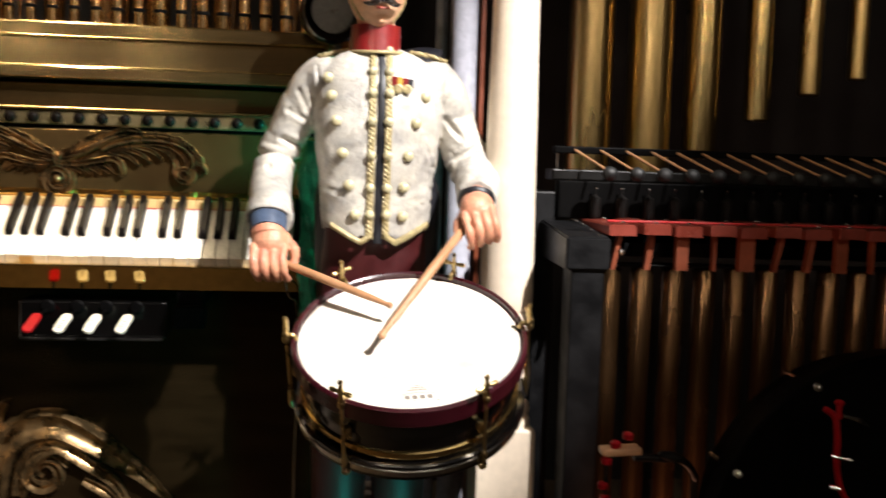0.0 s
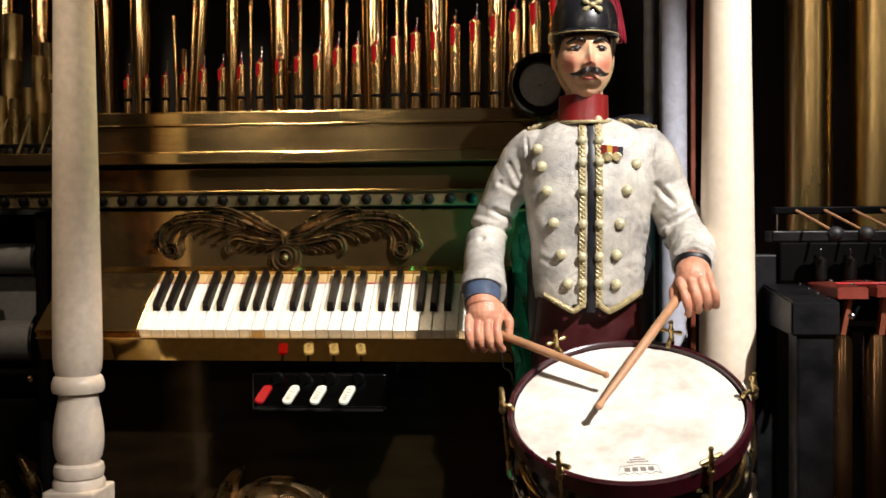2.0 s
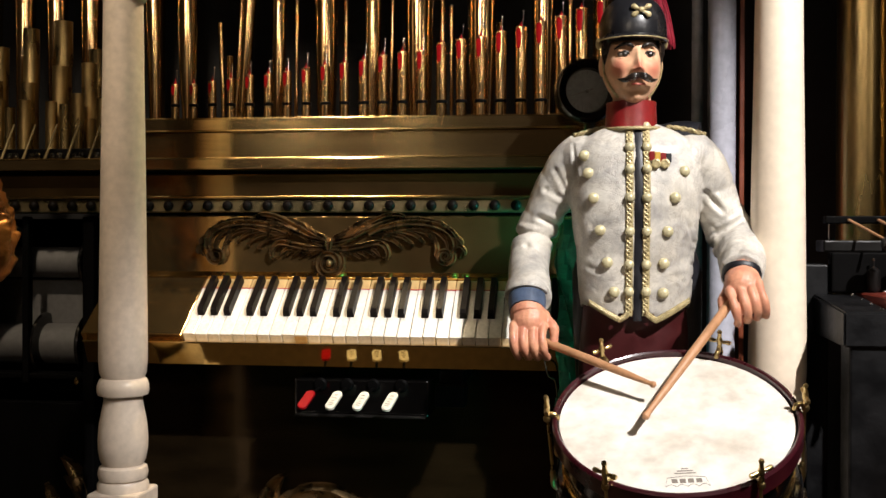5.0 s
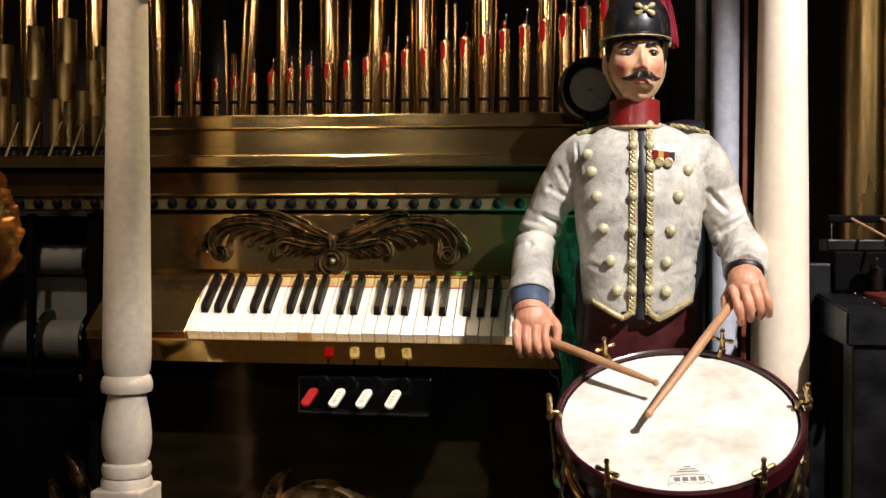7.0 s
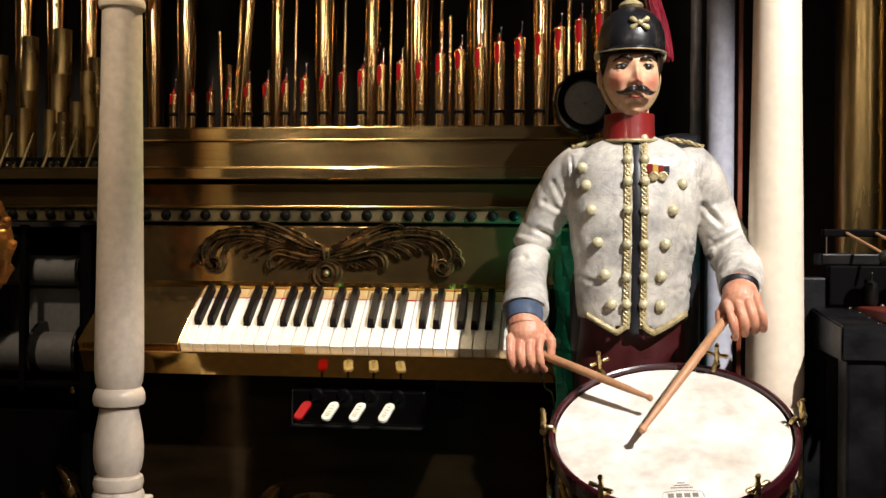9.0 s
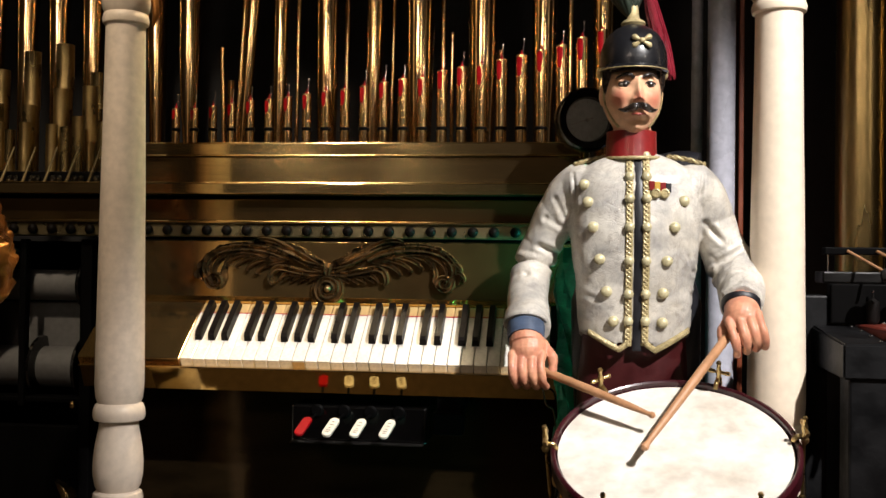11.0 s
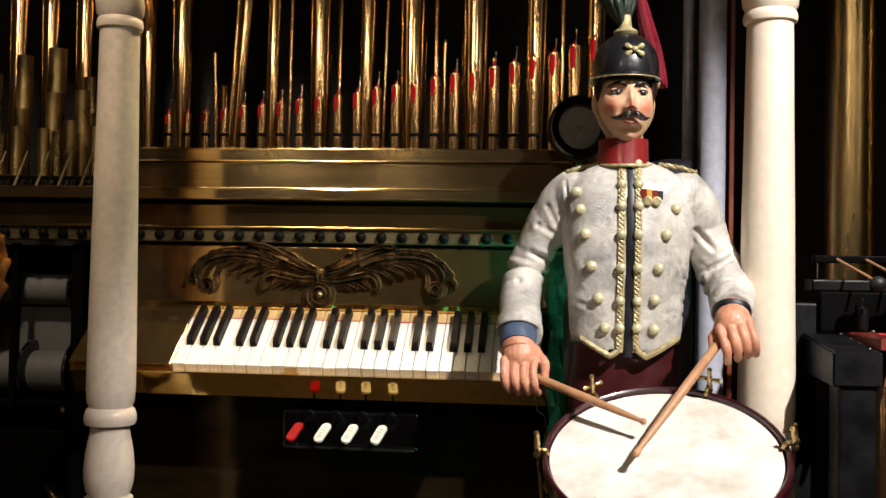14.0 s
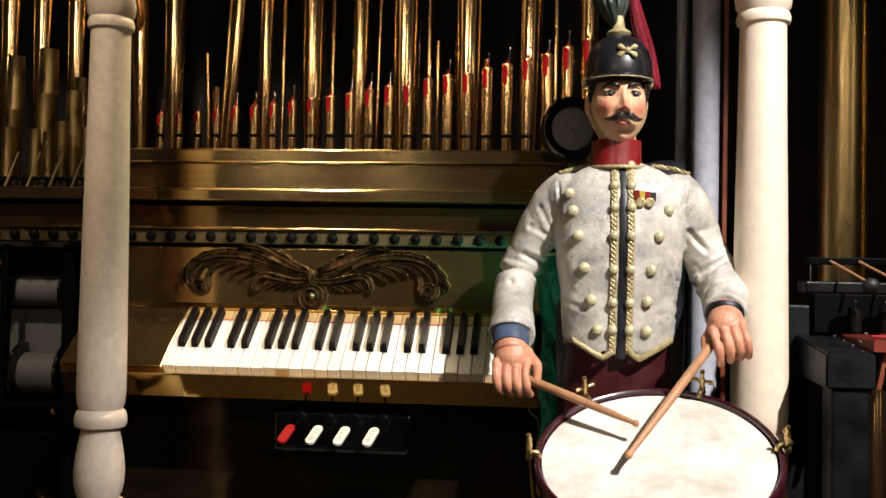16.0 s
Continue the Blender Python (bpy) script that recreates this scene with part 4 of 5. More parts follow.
for x in (0.014, 0.186):
    ball(coat, (x, 1.668, 1.082), (0.040, 0.044, 0.041), 0, 26, 18)
CREASES = [(Vector(a), Vector(b_), w, d) for a, b_, w, d in (
    ((-0.002, 1.63, 1.105), (0.004, 1.615, 1.045), 0.0026, 0.0022), ((0.200, 1.63, 1.105), (0.193, 1.615, 1.040), 0.0026, 0.0022),
    ((-0.045, 1.62, 1.035), (-0.010, 1.615, 1.015), 0.0045, 0.0026), ((-0.055, 1.61, 0.990), (-0.022, 1.61, 0.975), 0.005, 0.0030),
    ((-0.030, 1.62, 1.065), (-0.012, 1.615, 1.030), 0.0040, 0.0022), ((-0.075, 1.60, 0.945), (-0.045, 1.59, 0.965), 0.0050, 0.0032),
    ((0.205, 1.61, 1.030), (0.232, 1.61, 1.000), 0.0045, 0.0026), ((0.225, 1.60, 0.965), (0.262, 1.60, 0.985), 0.0050, 0.0034),
    ((0.218, 1.59, 0.945), (0.250, 1.58, 0.955), 0.0045, 0.0030), ((0.228, 1.58, 0.925), (0.246, 1.57, 0.940), 0.0040, 0.0026),
    ((0.150, 1.59, 0.905), (0.185, 1.61, 0.915), 0.0040, 0.0022), ((0.155, 1.59, 0.890), (0.186, 1.61, 0.895), 0.0035, 0.0020),
    ((0.012, 1.61, 0.915), (0.040, 1.60, 0.905), 0.0045, 0.0018), ((0.172, 1.60, 0.985), (0.188, 1.62, 0.950), 0.0040, 0.0022))]


def chiselled(p):
    """Tool marks, pits and folds cut into the coat."""
    d = 0.0016 * noise.noise(p * 24) + 0.0005 * noise.noise(p * 75 + Vector((3, 1, 2)))
    worn_side = max(0.0, min(1.0, (p.x - 0.12) / 0.06)) * max(0.0, min(1.0, (1.02 - p.z) / 0.05))
    if worn_side > 0:
        d -= 0.0028 * worn_side * max(0.0, noise.noise(p * 95) - 0.12)
    if p.y < 1.70:
        for a, b_, w, deep in CREASES:
            ab = b_ - a
            t = max(0.0, min(1.0, (p - a).dot(ab) / ab.length_squared))
            c = a + ab * t
            q = math.hypot(p.x - c.x, p.z - c.z) / w
            if q < 4:
                d += 1.9 * deep * (-math.exp(-q * q) + 0.40 * math.exp(-(q - 1.8) ** 2)) * (1 - 0.5 * abs(2 * t - 1))
    return d


carved(coat, fig, cWHITE, 0.0025, 2, chiselled)
# shoulder cords
for s, x0, x1 in ((-1, 0.060, 0.000), (1, 0.146, 0.206)):
    p = smooth_path([(x0, 1.656, 1.134), ((x0 + x1) / 2, 1.657, 1.130), (x1, 1.660, 1.1215)], 10)
    for dy in (0.0, 0.0075):
        for q in range(2):
            tube(fig, [v + Vector((0, dy + 0.0020 * math.cos(0.9 * k + math.pi * q), 0.0005 + 0.0020 * math.sin(0.9 * k + math.pi * q))) for k, v in enumerate(p)], 0.0023, 6, cGOLD if q else cCORD)
ring = [(AXIS - 0.004 + 0.0430 * math.cos(a), CY - 0.012 + 0.0425 * math.sin(a), 1.131 + 0.003 * math.sin(a)) for a in (2 * math.pi * k / 60 for k in range(61))]
tube(fig, ring, [0.0026 + 0.0009 * (k % 2) for k in range(61)], 8, cGOLD)

# collar and neck
HX, HY, HZ = 0.0905, 1.642, 1.2255
sew(fig, [oval(z, HX - 0.001, HY + 0.010, w, d) for z, w, d in ((1.128, 0.0415, 0.042), (1.135, 0.0405, 0.041), (1.160, 0.0395, 0.040), (1.172, 0.0395, 0.040), (1.1725, 0.036, 0.036), (1.160, 0.034, 0.034))], True, True, cCOLLAR)
sew(fig, [oval(z, HX, HY + 0.010, w, w) for z, w in ((1.155, 0.031), (1.19, 0.029), (1.21, 0.03))], True, True, cFLESH)


def bump_at(x, z, cx, cz, sx, sz):
    return math.exp(-((x - cx) / sx) ** 2 - ((z - cz) / sz) ** 2)


# head: sculpted from an oval, then carved in one skin
TURN = Matrix.Translation((HX - 0.0030, HY + 0.008, HZ)) @ Matrix.Rotation(radians(8), 4, "Z") @ Matrix.Diagonal((0.95, 1, 1, 1)) @ Matrix.Translation((-HX, -HY - 0.008, -HZ))


def face_depth(px_, z_):
    """How far the features stand before the plain oval."""
    ax = abs(px_)
    t = max(0.0, min(1.0, (0.019 - z_) / 0.029))
    fall = 1.0 if z_ > -0.0105 else math.exp(-((-0.0105 - z_) / 0.0034) ** 2)
    rise = 1.0 if z_ < 0.019 else math.exp(-((z_ - 0.019) / 0.006) ** 2)
    d = (0.0035 + 0.0125 * t ** 1.15) * math.exp(-(px_ / (0.0042 + 0.0022 * t)) ** 2) * fall * rise
    d += 0.0026 * bump_at(px_, z_, 0, -0.0095, 0.0055, 0.0045)
    d += 0.0062 * bump_at(ax, z_, 0.0082, -0.0122, 0.0032, 0.0038)
    d -= 0.0072 * bump_at(ax, z_, 0.0200, 0.0135, 0.0105, 0.0072)
    d += 0.0042 * bump_at(ax, z_, 0.0190, 0.0275, 0.0140, 0.0055)
    d += 0.0042 * bump_at(ax, z_, 0.0270, -0.0060, 0.0110, 0.0100)
    d -= 0.0022 * bump_at(ax, z_, 0.0165, -0.0200, 0.0040, 0.0100)
    d += 0.0042 * bump_at(px_, z_, 0, -0.0240, 0.0170, 0.0080)
    d += 0.0046 * bump_at(px_, z_, 0, -0.0345, 0.0095, 0.0032)
    d -= 0.0036 * bump_at(px_, z_, 0, -0.0410, 0.0120, 0.0034)
    d += 0.0090 * bump_at(px_, z_, 0, -0.0535, 0.0135, 0.0085)
    return d


def jaw(z_):
    return 1.0 if z_ > -0.012 else 1.0 - 0.22 * ((-0.012 - z_) / 0.054) ** 1.3


skull = bmesh.new()
rows = []
NV, NU = 96, 128
for j in range(NV + 1):
    phi = math.pi * j / NV
    row = []
    for i in range(NU):
        a = 2 * math.pi * i / NU
        x, y, z = math.sin(phi) * math.cos(a), math.sin(phi) * math.sin(a), -math.cos(phi)
        z_ = z * 0.066
        px_, py_ = x * 0.0475 * jaw(z_), y * 0.056
        if z_ < -0.02 and y > 0:
            py_ *= 0.75
        if y < 0:
            py_ -= face_depth(px_, z_) * min(1.0, -y * 1.6)
        row.append((HX + px_, HY + py_, HZ + z_))
    rows.append(row)
sew(skull, rows)
for s in (-1, 1):
    ball(skull, (HX + s * 0.0205, HY - 0.0405, HZ + 0.0196), (0.0112, 0.0078, 0.0034), 0, 20, 12, rot(0, s * 6, 0))
    ball(skull, (HX + s * 0.0205, HY - 0.0405, HZ + 0.0086), (0.0100, 0.0066, 0.0026), 0, 20, 12)
    ball(skull, (HX + s * 0.0475, HY + 0.004, HZ + 0.004), (0.006, 0.011, 0.017), 0, 16, 12)
skull.transform(TURN)
carved(skull, fig, cFLESH, 0.0011, 1, lambda p: 0.0002 * noise.noise(p * 120))

HEAD_START = len(fig.verts)
for s in (-1, 1):
    ball(fig, (HX + s * 0.0205, HY - 0.0398, HZ + 0.0140), (0.0098, 0.0082, 0.0052), cEYE, 20, 12)
    ball(fig, (HX + s * 0.0205 + 0.0008, HY - 0.0462, HZ + 0.0142), (0.0052, 0.0026, 0.0048), cHAIR, 14, 9)
    tube(fig, smooth_path([(HX + s * 0.0110, HY - 0.0470, HZ + 0.0135), (HX + s * 0.0150, HY - 0.0485, HZ + 0.0172), (HX + s * 0.0215, HY - 0.0483, HZ + 0.0184), (HX + s * 0.0305, HY - 0.0420, HZ + 0.0150)]), 0.0013, 6, cHAIR)
    brow = smooth_path([(HX + s * 0.0065, HY - 0.0545, HZ + 0.0235), (HX + s * 0.0140, HY - 0.0555, HZ + 0.0275), (HX + s * 0.0240, HY - 0.0510, HZ + 0.0285), (HX + s * 0.0360, HY - 0.0405, HZ + 0.0225)], 5)
    tube(fig, brow, along((0.0020, 0.0029, 0.0026, 0.0008), len(brow)), 8, cHAIR, 0.6)
    # moustache: swept out to upturned points
    m_ = smooth_path([(HX + s * 0.0005, HY - 0.0645, HZ - 0.0205), (HX + s * 0.009, HY - 0.0660, HZ - 0.0230), (HX + s * 0.018, HY - 0.0600, HZ - 0.0265), (HX + s * 0.0255, HY - 0.0535, HZ - 0.0268), (HX + s * 0.0315, HY - 0.0490, HZ - 0.0250)], 5)
    tube(fig, m_, along((0.0040, 0.0062, 0.0050, 0.0030, 0.0007), len(m_)), 12, cHAIR, 0.9)
    for k in range(3):
        tube(fig, [p + Vector((0, -0.0030, 0.0022 * (k - 1) * (1 - n / len(m_)))) for n, p in enumerate(m_)], along((0.0022, 0.0032, 0.0026, 0.0014, 0.0005), len(m_)), 6, cHAIR)
    # side hair, chin strap on the cheek, boss
    side_hair = smooth_path([(HX + s * 0.0445, HY - 0.016, HZ + 0.038), (HX + s * 0.0462, HY - 0.014, HZ + 0.020), (HX + s * 0.0458, HY - 0.010, HZ + 0.002)], 6)
    tube(fig, side_hair, along((0.0080, 0.0060, 0.0008), len(side_hair)), 10, cHAIR, 1.6)
    st = []
    for k in range(25):
        t = k / 24
        z_ = 0.037 - 0.086 * t
        y_ = -0.004 - 0.016 * t
        half = 0.0475 * jaw(z_) * math.sqrt(max(0.05, 1 - (y_ / 0.056) ** 2 - (z_ / 0.066) ** 2))
        st.append((HX + s * max(half + 0.0012, 0.054 - 0.10 * t), HY + y_, HZ + z_))
    tube(fig, st, [0.0030 + 0.0006 * (k % 2) for k in range(len(st))], 8, cGOLD, 0.5, Vector((1, 0, 0)))
    ball(fig, (HX + s * 0.0545, HY - 0.004, HZ + 0.038), (0.0055, 0.0090, 0.0090), cGOLD, 12, 8)
tube(fig, smooth_path([(HX - 0.0105, HY - 0.0565, HZ - 0.0330), (HX - 0.004, HY - 0.0610, HZ - 0.0335), (HX, HY - 0.0612, HZ - 0.0340), (HX + 0.004, HY - 0.0610, HZ - 0.0335), (HX + 0.0105, HY - 0.0565, HZ - 0.0330)]), 0.0019, 8, cLIP)
ball(fig, (HX, HY + 0.018, HZ + 0.004), (0.0475, 0.044, 0.042), cHAIR, 24, 16)
# the face is turned a little aside
fig.verts.ensure_lookup_table()
for v in fig.verts[HEAD_START:]:
    v.co = TURN @ v.co
# helmet with peak, badge, plume and horsehair
sew(fig, [oval(HZ + z, HX + 0.0005, HY + 0.004, w, d, 56) for z, w, d in ((0.036, 0.0520, 0.0600), (0.044, 0.0535, 0.0620), (0.060, 0.0535, 0.0625),
     (0.074, 0.0518, 0.0605), (0.088, 0.0472, 0.0550), (0.099, 0.0400, 0.0465), (0.108, 0.0300, 0.0345), (0.1145, 0.0180, 0.0205), (0.1175, 0.008, 0.0095), (0.1180, 0.001, 0.001))], True, True, cHELM)
top, bot, edge = [], [], []
for k in range(25):
    a = math.pi * (1.04 + 0.92 * k / 24)
    ca, sa = math.cos(a), math.sin(a)
    top.append((HX + 0.0530 * ca, HY + 0.004 + 0.0615 * sa, HZ + 0.046))
    edge.append((HX + 0.0555 * ca, HY + 0.004 + 0.0715 * sa, HZ + 0.0415 + 0.003 * sa))
    bot.append((HX + 0.0515 * ca, HY + 0.004 + 0.0595 * sa, HZ + 0.0375))
sew(fig, [top, edge, bot], False, False, cHELM)
tube(fig, edge, 0.0010, 8, cGOLD)
# crossed gilt trophy on the helmet's front
for a in (30, -30):
    c_, s_ = math.cos(radians(a)), math.sin(radians(a))
    bar = [Vector((HX + 0.010 + q * c_, HY - 0.0585 + 9.0 * q * q, HZ + 0.0790 + q * s_)) for q in (-0.017, -0.014, -0.011, -0.005, 0, 0.005, 0.011, 0.014, 0.017)]
    tube(fig, bar, [0.0018, 0.0046, 0.0042, 0.0022, 0.0026, 0.0022, 0.0042, 0.0046, 0.0018], 8, cGOLD, 0.6)
ball(fig, (HX + 0.010, HY - 0.0590, HZ + 0.0795), (0.0050, 0.0030, 0.0046), cGOLD, 10, 7)
sew(fig, [oval(HZ + z, HX, HY + 0.004, w, w, 20) for z, w in ((0.114, 0.016), (0.119, 0.020), (0.123, 0.017), (0.127, 0.010), (0.150, 0.007))], True, True, cGOLD)
for k in range(26):
    a, q = random.uniform(0, 6.28), random.uniform(0.2, 1)
    base = Vector((HX - 0.004, HY + 0.004, HZ + 0.128))
    tip = base + Vector((-0.020 + 0.026 * math.cos(a) * q, 0.02 * math.sin(a) * q, random.uniform(0.05, 0.10)))
    mid = (base + tip) / 2 + Vector((0.012 * math.cos(a), 0.01 * math.sin(a), 0.012))
    tube(fig, smooth_path([base, mid, tip], 4), [0.003, 0.005, 0.006, 0.006, 0.0065, 0.006, 0.005, 0.004, 0.001], 6, cPLUME)
for k in range(60):
    a, q = random.uniform(0, 6.28), random.uniform(0, 1) ** 0.5
    o1 = Vector((math.cos(a), math.sin(a), 0)) * q
    p = smooth_path([Vector((HX + 0.024, HY + 0.03, HZ + 0.185)) + o1 * 0.006, Vector((HX + 0.034, HY + 0.034, HZ + 0.140)) + o1 * 0.011,
                     Vector((HX + 0.049, HY + 0.036, HZ + 0.090)) + o1 * 0.011, Vector((HX + 0.062, HY + 0.034, HZ + random.uniform(0.034, 0.052))) + o1 * 0.007], 4)
    tube(fig, p, [0.0022] * (len(p) - 1) + [0.0008], 5, cTASS)
# scaled about the camera's eye: same view from there, but behind the drum
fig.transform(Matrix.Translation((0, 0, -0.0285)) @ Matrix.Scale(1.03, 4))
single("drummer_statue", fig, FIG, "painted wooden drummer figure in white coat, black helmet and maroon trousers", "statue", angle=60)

# ---- snare drum, held tilted before the figure ----
ex = Vector((0.337, 0.0, 0.026)).normalized()
ey = Vector((0.02, 0.31, 0.155))
ey = (ey - ex * ey.dot(ex)).normalized()
ez = ex.cross(ey)
DRUM = Matrix.Translation((0.1432, 1.4824, 0.6973)) @ Matrix((ex, ey, ez)).transposed().to_4x4() @ Matrix.Scale(0.953, 4)
drum = thing("snare_drum", "maroon-hooped snare drum with brass rods and a smudged white head", "drum", DRUM @ Vector((0, 0, -0.12)))


def drum_lathe(name, prof, mat, label="", seg=72, parent=None):
    b = fresh()
    lathe(b, prof, (0, 0, 0), seg)
    b.transform(DRUM)
    return part(name, b, mat, parent or drum, label)


drum_lathe("shell", [(0.170, -0.100), (0.1705, -0.060), (0.1715, -0.056), (0.1715, -0.050), (0.1705, -0.046), (0.170, -0.016)], LACQUER, "black shell")
head = drum_lathe("drum_head", [(0.1725, -0.014), (0.1735, -0.004), (0.1715, 0.0012), (0.164, 0.0004), (0.0, 0.0002)], SKIN_DRUM, "white coated drum head, smudged")
drum_lathe("top_hoop", [(0.1715, -0.022), (0.1800, -0.022), (0.1825, -0.019), (0.1825, 0.0075), (0.1800, 0.0105), (0.1770, 0.0108), (0.1745, 0.0085), (0.1740, -0.006), (0.1715, -0.022)], MAROON)
drum_lathe("bottom_head", [(0.0, -0.1045), (0.168, -0.1045), (0.172, -0.098)], SKIN_DRUM)
drum_lathe("bottom_hoop", [(0.1715, -0.122), (0.1800, -0.122), (0.1830, -0.119), (0.1830, -0.096), (0.1800, -0.093), (0.1715, -0.093), (0.1715, -0.122)], LACQUER, "glossy black lower hoop")
drum_lathe("snare_strainer_band", [(0.1712, -0.090), (0.1735, -0.089), (0.1735, -0.078), (0.1712, -0.077)], BRASS)
drum_lathe("chrome_trim", [(0.1832, -0.114), (0.1850, -0.112), (0.1850, -0.103), (0.1832, -0.101)], CHROME)


def t_rod(angle):
    a = radians(angle)
    frame_ = DRUM @ Matrix.Rotation(a, 4, "Z")
    b = fresh()
    tube(b, [(0.1885, 0, -0.110), (0.1885, 0, 0.042)], 0.0026, 10)
    lathe(b, [(0.0036, 0.012), (0.0048, 0.014), (0.0048, 0.018), (0.0034, 0.022), (0.0046, 0.0265), (0.0046, 0.0325), (0.0032, 0.036), (0.0032, 0.044), (0.0042, 0.0465), (0.0030, 0.0495)], (0.1885, 0, 0), 14)
    b.transform(frame_)
    rod = part("tension_rod", b, BRASS_HARDWARE, drum)
    b = fresh()
    tube(b, [(0.1885, -0.0185, 0.0300), (0.1885, -0.015, 0.0298), (0.1885, -0.006, 0.0295), (0.1885, 0.006, 0.0295), (0.1885, 0.015, 0.0298), (0.1885, 0.0185, 0.0300)], [0.0030, 0.0040, 0.0028, 0.0028, 0.0040, 0.0030], 10)
    b.transform(frame_)
    part("crossbar", b, BRASS_HARDWARE, rod)
    b = fresh()
    hook = smooth_path([(0.1895, 0, 0.004), (0.1885, 0, 0.0125), (0.183, 0, 0.0155), (0.1765, 0, 0.0135), (0.1738, 0, 0.0065)], 4)
    tube(b, hook, 0.0042, 10, 0, 0.9)
    ball(b, (0.1895, 0, 0.008), (0.0062, 0.0055, 0.007), 0, 12, 8)
    b.transform(frame_)
    part("claw", b, BRASS_HARDWARE, rod)
    b = fresh()
    tube(b, smooth_path([(0.1885, 0, -0.100), (0.190, 0, -0.118), (0.184, 0, -0.126), (0.176, 0, -0.122)], 4), 0.0040, 10)
    ball(b, (0.1885, 0, -0.098), (0.005, 0.005, 0.009), 0, 10, 8)
    b.transform(frame_)
    part("lower_claw", b, BRASS_HARDWARE, rod)
    b = fresh()
    lathe(b, [(0.005, -0.062), (0.0068, -0.058), (0.0068, -0.046), (0.005, -0.042)], (0.1775, 0, 0), 12)
    b.transform(frame_)
    part("lug", b, BRASS_HARDWARE, drum)


for a in (1, 61, 121, 177, 234, 300):
    t_rod(a)
# maker's mark near the rim: outline and bars only
b = fresh()
ox, oy = 0.000, -0.143


def ink_line(bm, pts, w=0.0006):
    tube(bm, [(ox + p[0], oy + p[1], 0.0006) for p in pts], w, 6, 0, 0.4)


ink_line(b, [(-0.030, -0.009), (-0.026, 0.010), (0.0, 0.0135), (0.026, 0.010), (0.030, -0.009)])
for k in range(4):
    x0 = -0.030 + 0.015 * k
    ink_line(b, [(x0 + 0.015 * t, -0.009 + 0.005 * math.sin(math.pi * t)) for t in (0, 0.2, 0.4, 0.6, 0.8, 1.0)])
for x in (-0.0165, -0.0055, 0.0055, 0.0165):
    box(b, ox + x - 0.0040, ox + x + 0.0040, oy - 0.001, oy + 0.0075, 0.0003, 0.0007, 0)
for k, w in enumerate((0.030, 0.022, 0.010)):
    box(b, ox - w / 2, ox + w / 2, oy + 0.0185 + 0.005 * k, oy + 0.0205 + 0.005 * k, 0.0003, 0.0007, 0)
b.transform(DRUM)
part("maker_mark", b, INK, head, "faded grey printed maker's mark")


def drumstick(a, b_, r0, r1, label):
    a, b_ = Vector(a), Vector(b_)
    d = b_ - a
    bm = fresh()
    pts, rad = [], []
    for t, r in ((0, r0 * 0.8), (0.01, r0), (0.55, r0), (0.80, r0 * 0.8), (0.945, r1 * 0.72), (0.957, r1 * 0.75), (0.972, r1 * 1.05), (0.988, r1 * 1.0), (1.0, r1 * 0.45)):
        pts.append(a + d * t)
        rad.append(r)
    tube(bm, pts, rad, 16)
    return single("drumstick", bm, STICK, label, "drumstick", "pair of drumsticks")


drumstick((-0.0639, 1.607, 0.8012), (0.1186, 1.505, 0.7430), 0.0068, 0.0048, "light wooden drumstick raised above the drum head")
drumstick((0.2513, 1.5965, 0.880), (0.0965, 1.433, 0.7070), 0.0070, 0.0056, "light wooden drumstick with its tip near the drum head")

# ---- gauge behind the figure ----
gauge = thing("pressure_gauge", "round black-rimmed pressure gauge with a greyed dial", "gauge", (0.020, 1.82, 1.15))
g = Matrix.Translation((0.0206, 1.80, 1.2137)) @ rot(90, 0, 12).to_4x4() @ Matrix.Scale(0.935, 4)
b = fresh()
lathe(b, [(0.050, -0.03), (0.058, -0.025), (0.0605, 0.0), (0.0600, 0.012), (0.055, 0.018), (0.042, 0.015), (0.039, 0.004)], (0, 0, 0), 48)
b.transform(g)
part("rim", b, LACQUER, gauge)
b = fresh()
lathe(b, [(0.0, 0.0035), (0.0400, 0.0035), (0.0400, 0.0050), (0.0, 0.0052)], (0, 0, 0), 48)
b.transform(g)
dial = part("dial", b, DIAL, gauge, "pale dial greyed for grime and shade")
b = fresh()
for k in range(24):
    a = 2 * math.pi * k / 24
    l = 0.007 if k % 3 == 0 else 0.004
    c = Vector((0.034 * math.cos(a), 0.034 * math.sin(a), 0.0056))
    box(b, c.x - l / 2, c.x + l / 2, c.y - 0.0006, c.y + 0.0006, c.z - 0.0003, c.z + 0.0003, 0, rot(0, 0, math.degrees(a)))
b.transform(g)
part("scale_marks", b, INK, dial)
b = fresh()
tube(b, [(-0.030, -0.010, 0.009), (0.010, 0.0035, 0.009)], [0.0006, 0.0016], 6)
ball(b, (0, 0, 0.009), (0.0045, 0.0045, 0.003), 0, 12, 8)
b.transform(g)
part("needle", b, INK, dial)
b = fresh()
tube(b, smooth_path([(0.0206, 1.818, 1.205), (0.0206, 1.86, 1.20), (0.0206, 1.90, 1.17), (0.0206, 1.93, 1.14)]), 0.010, 14)
part("stem", b, BRASS_DULL, gauge)

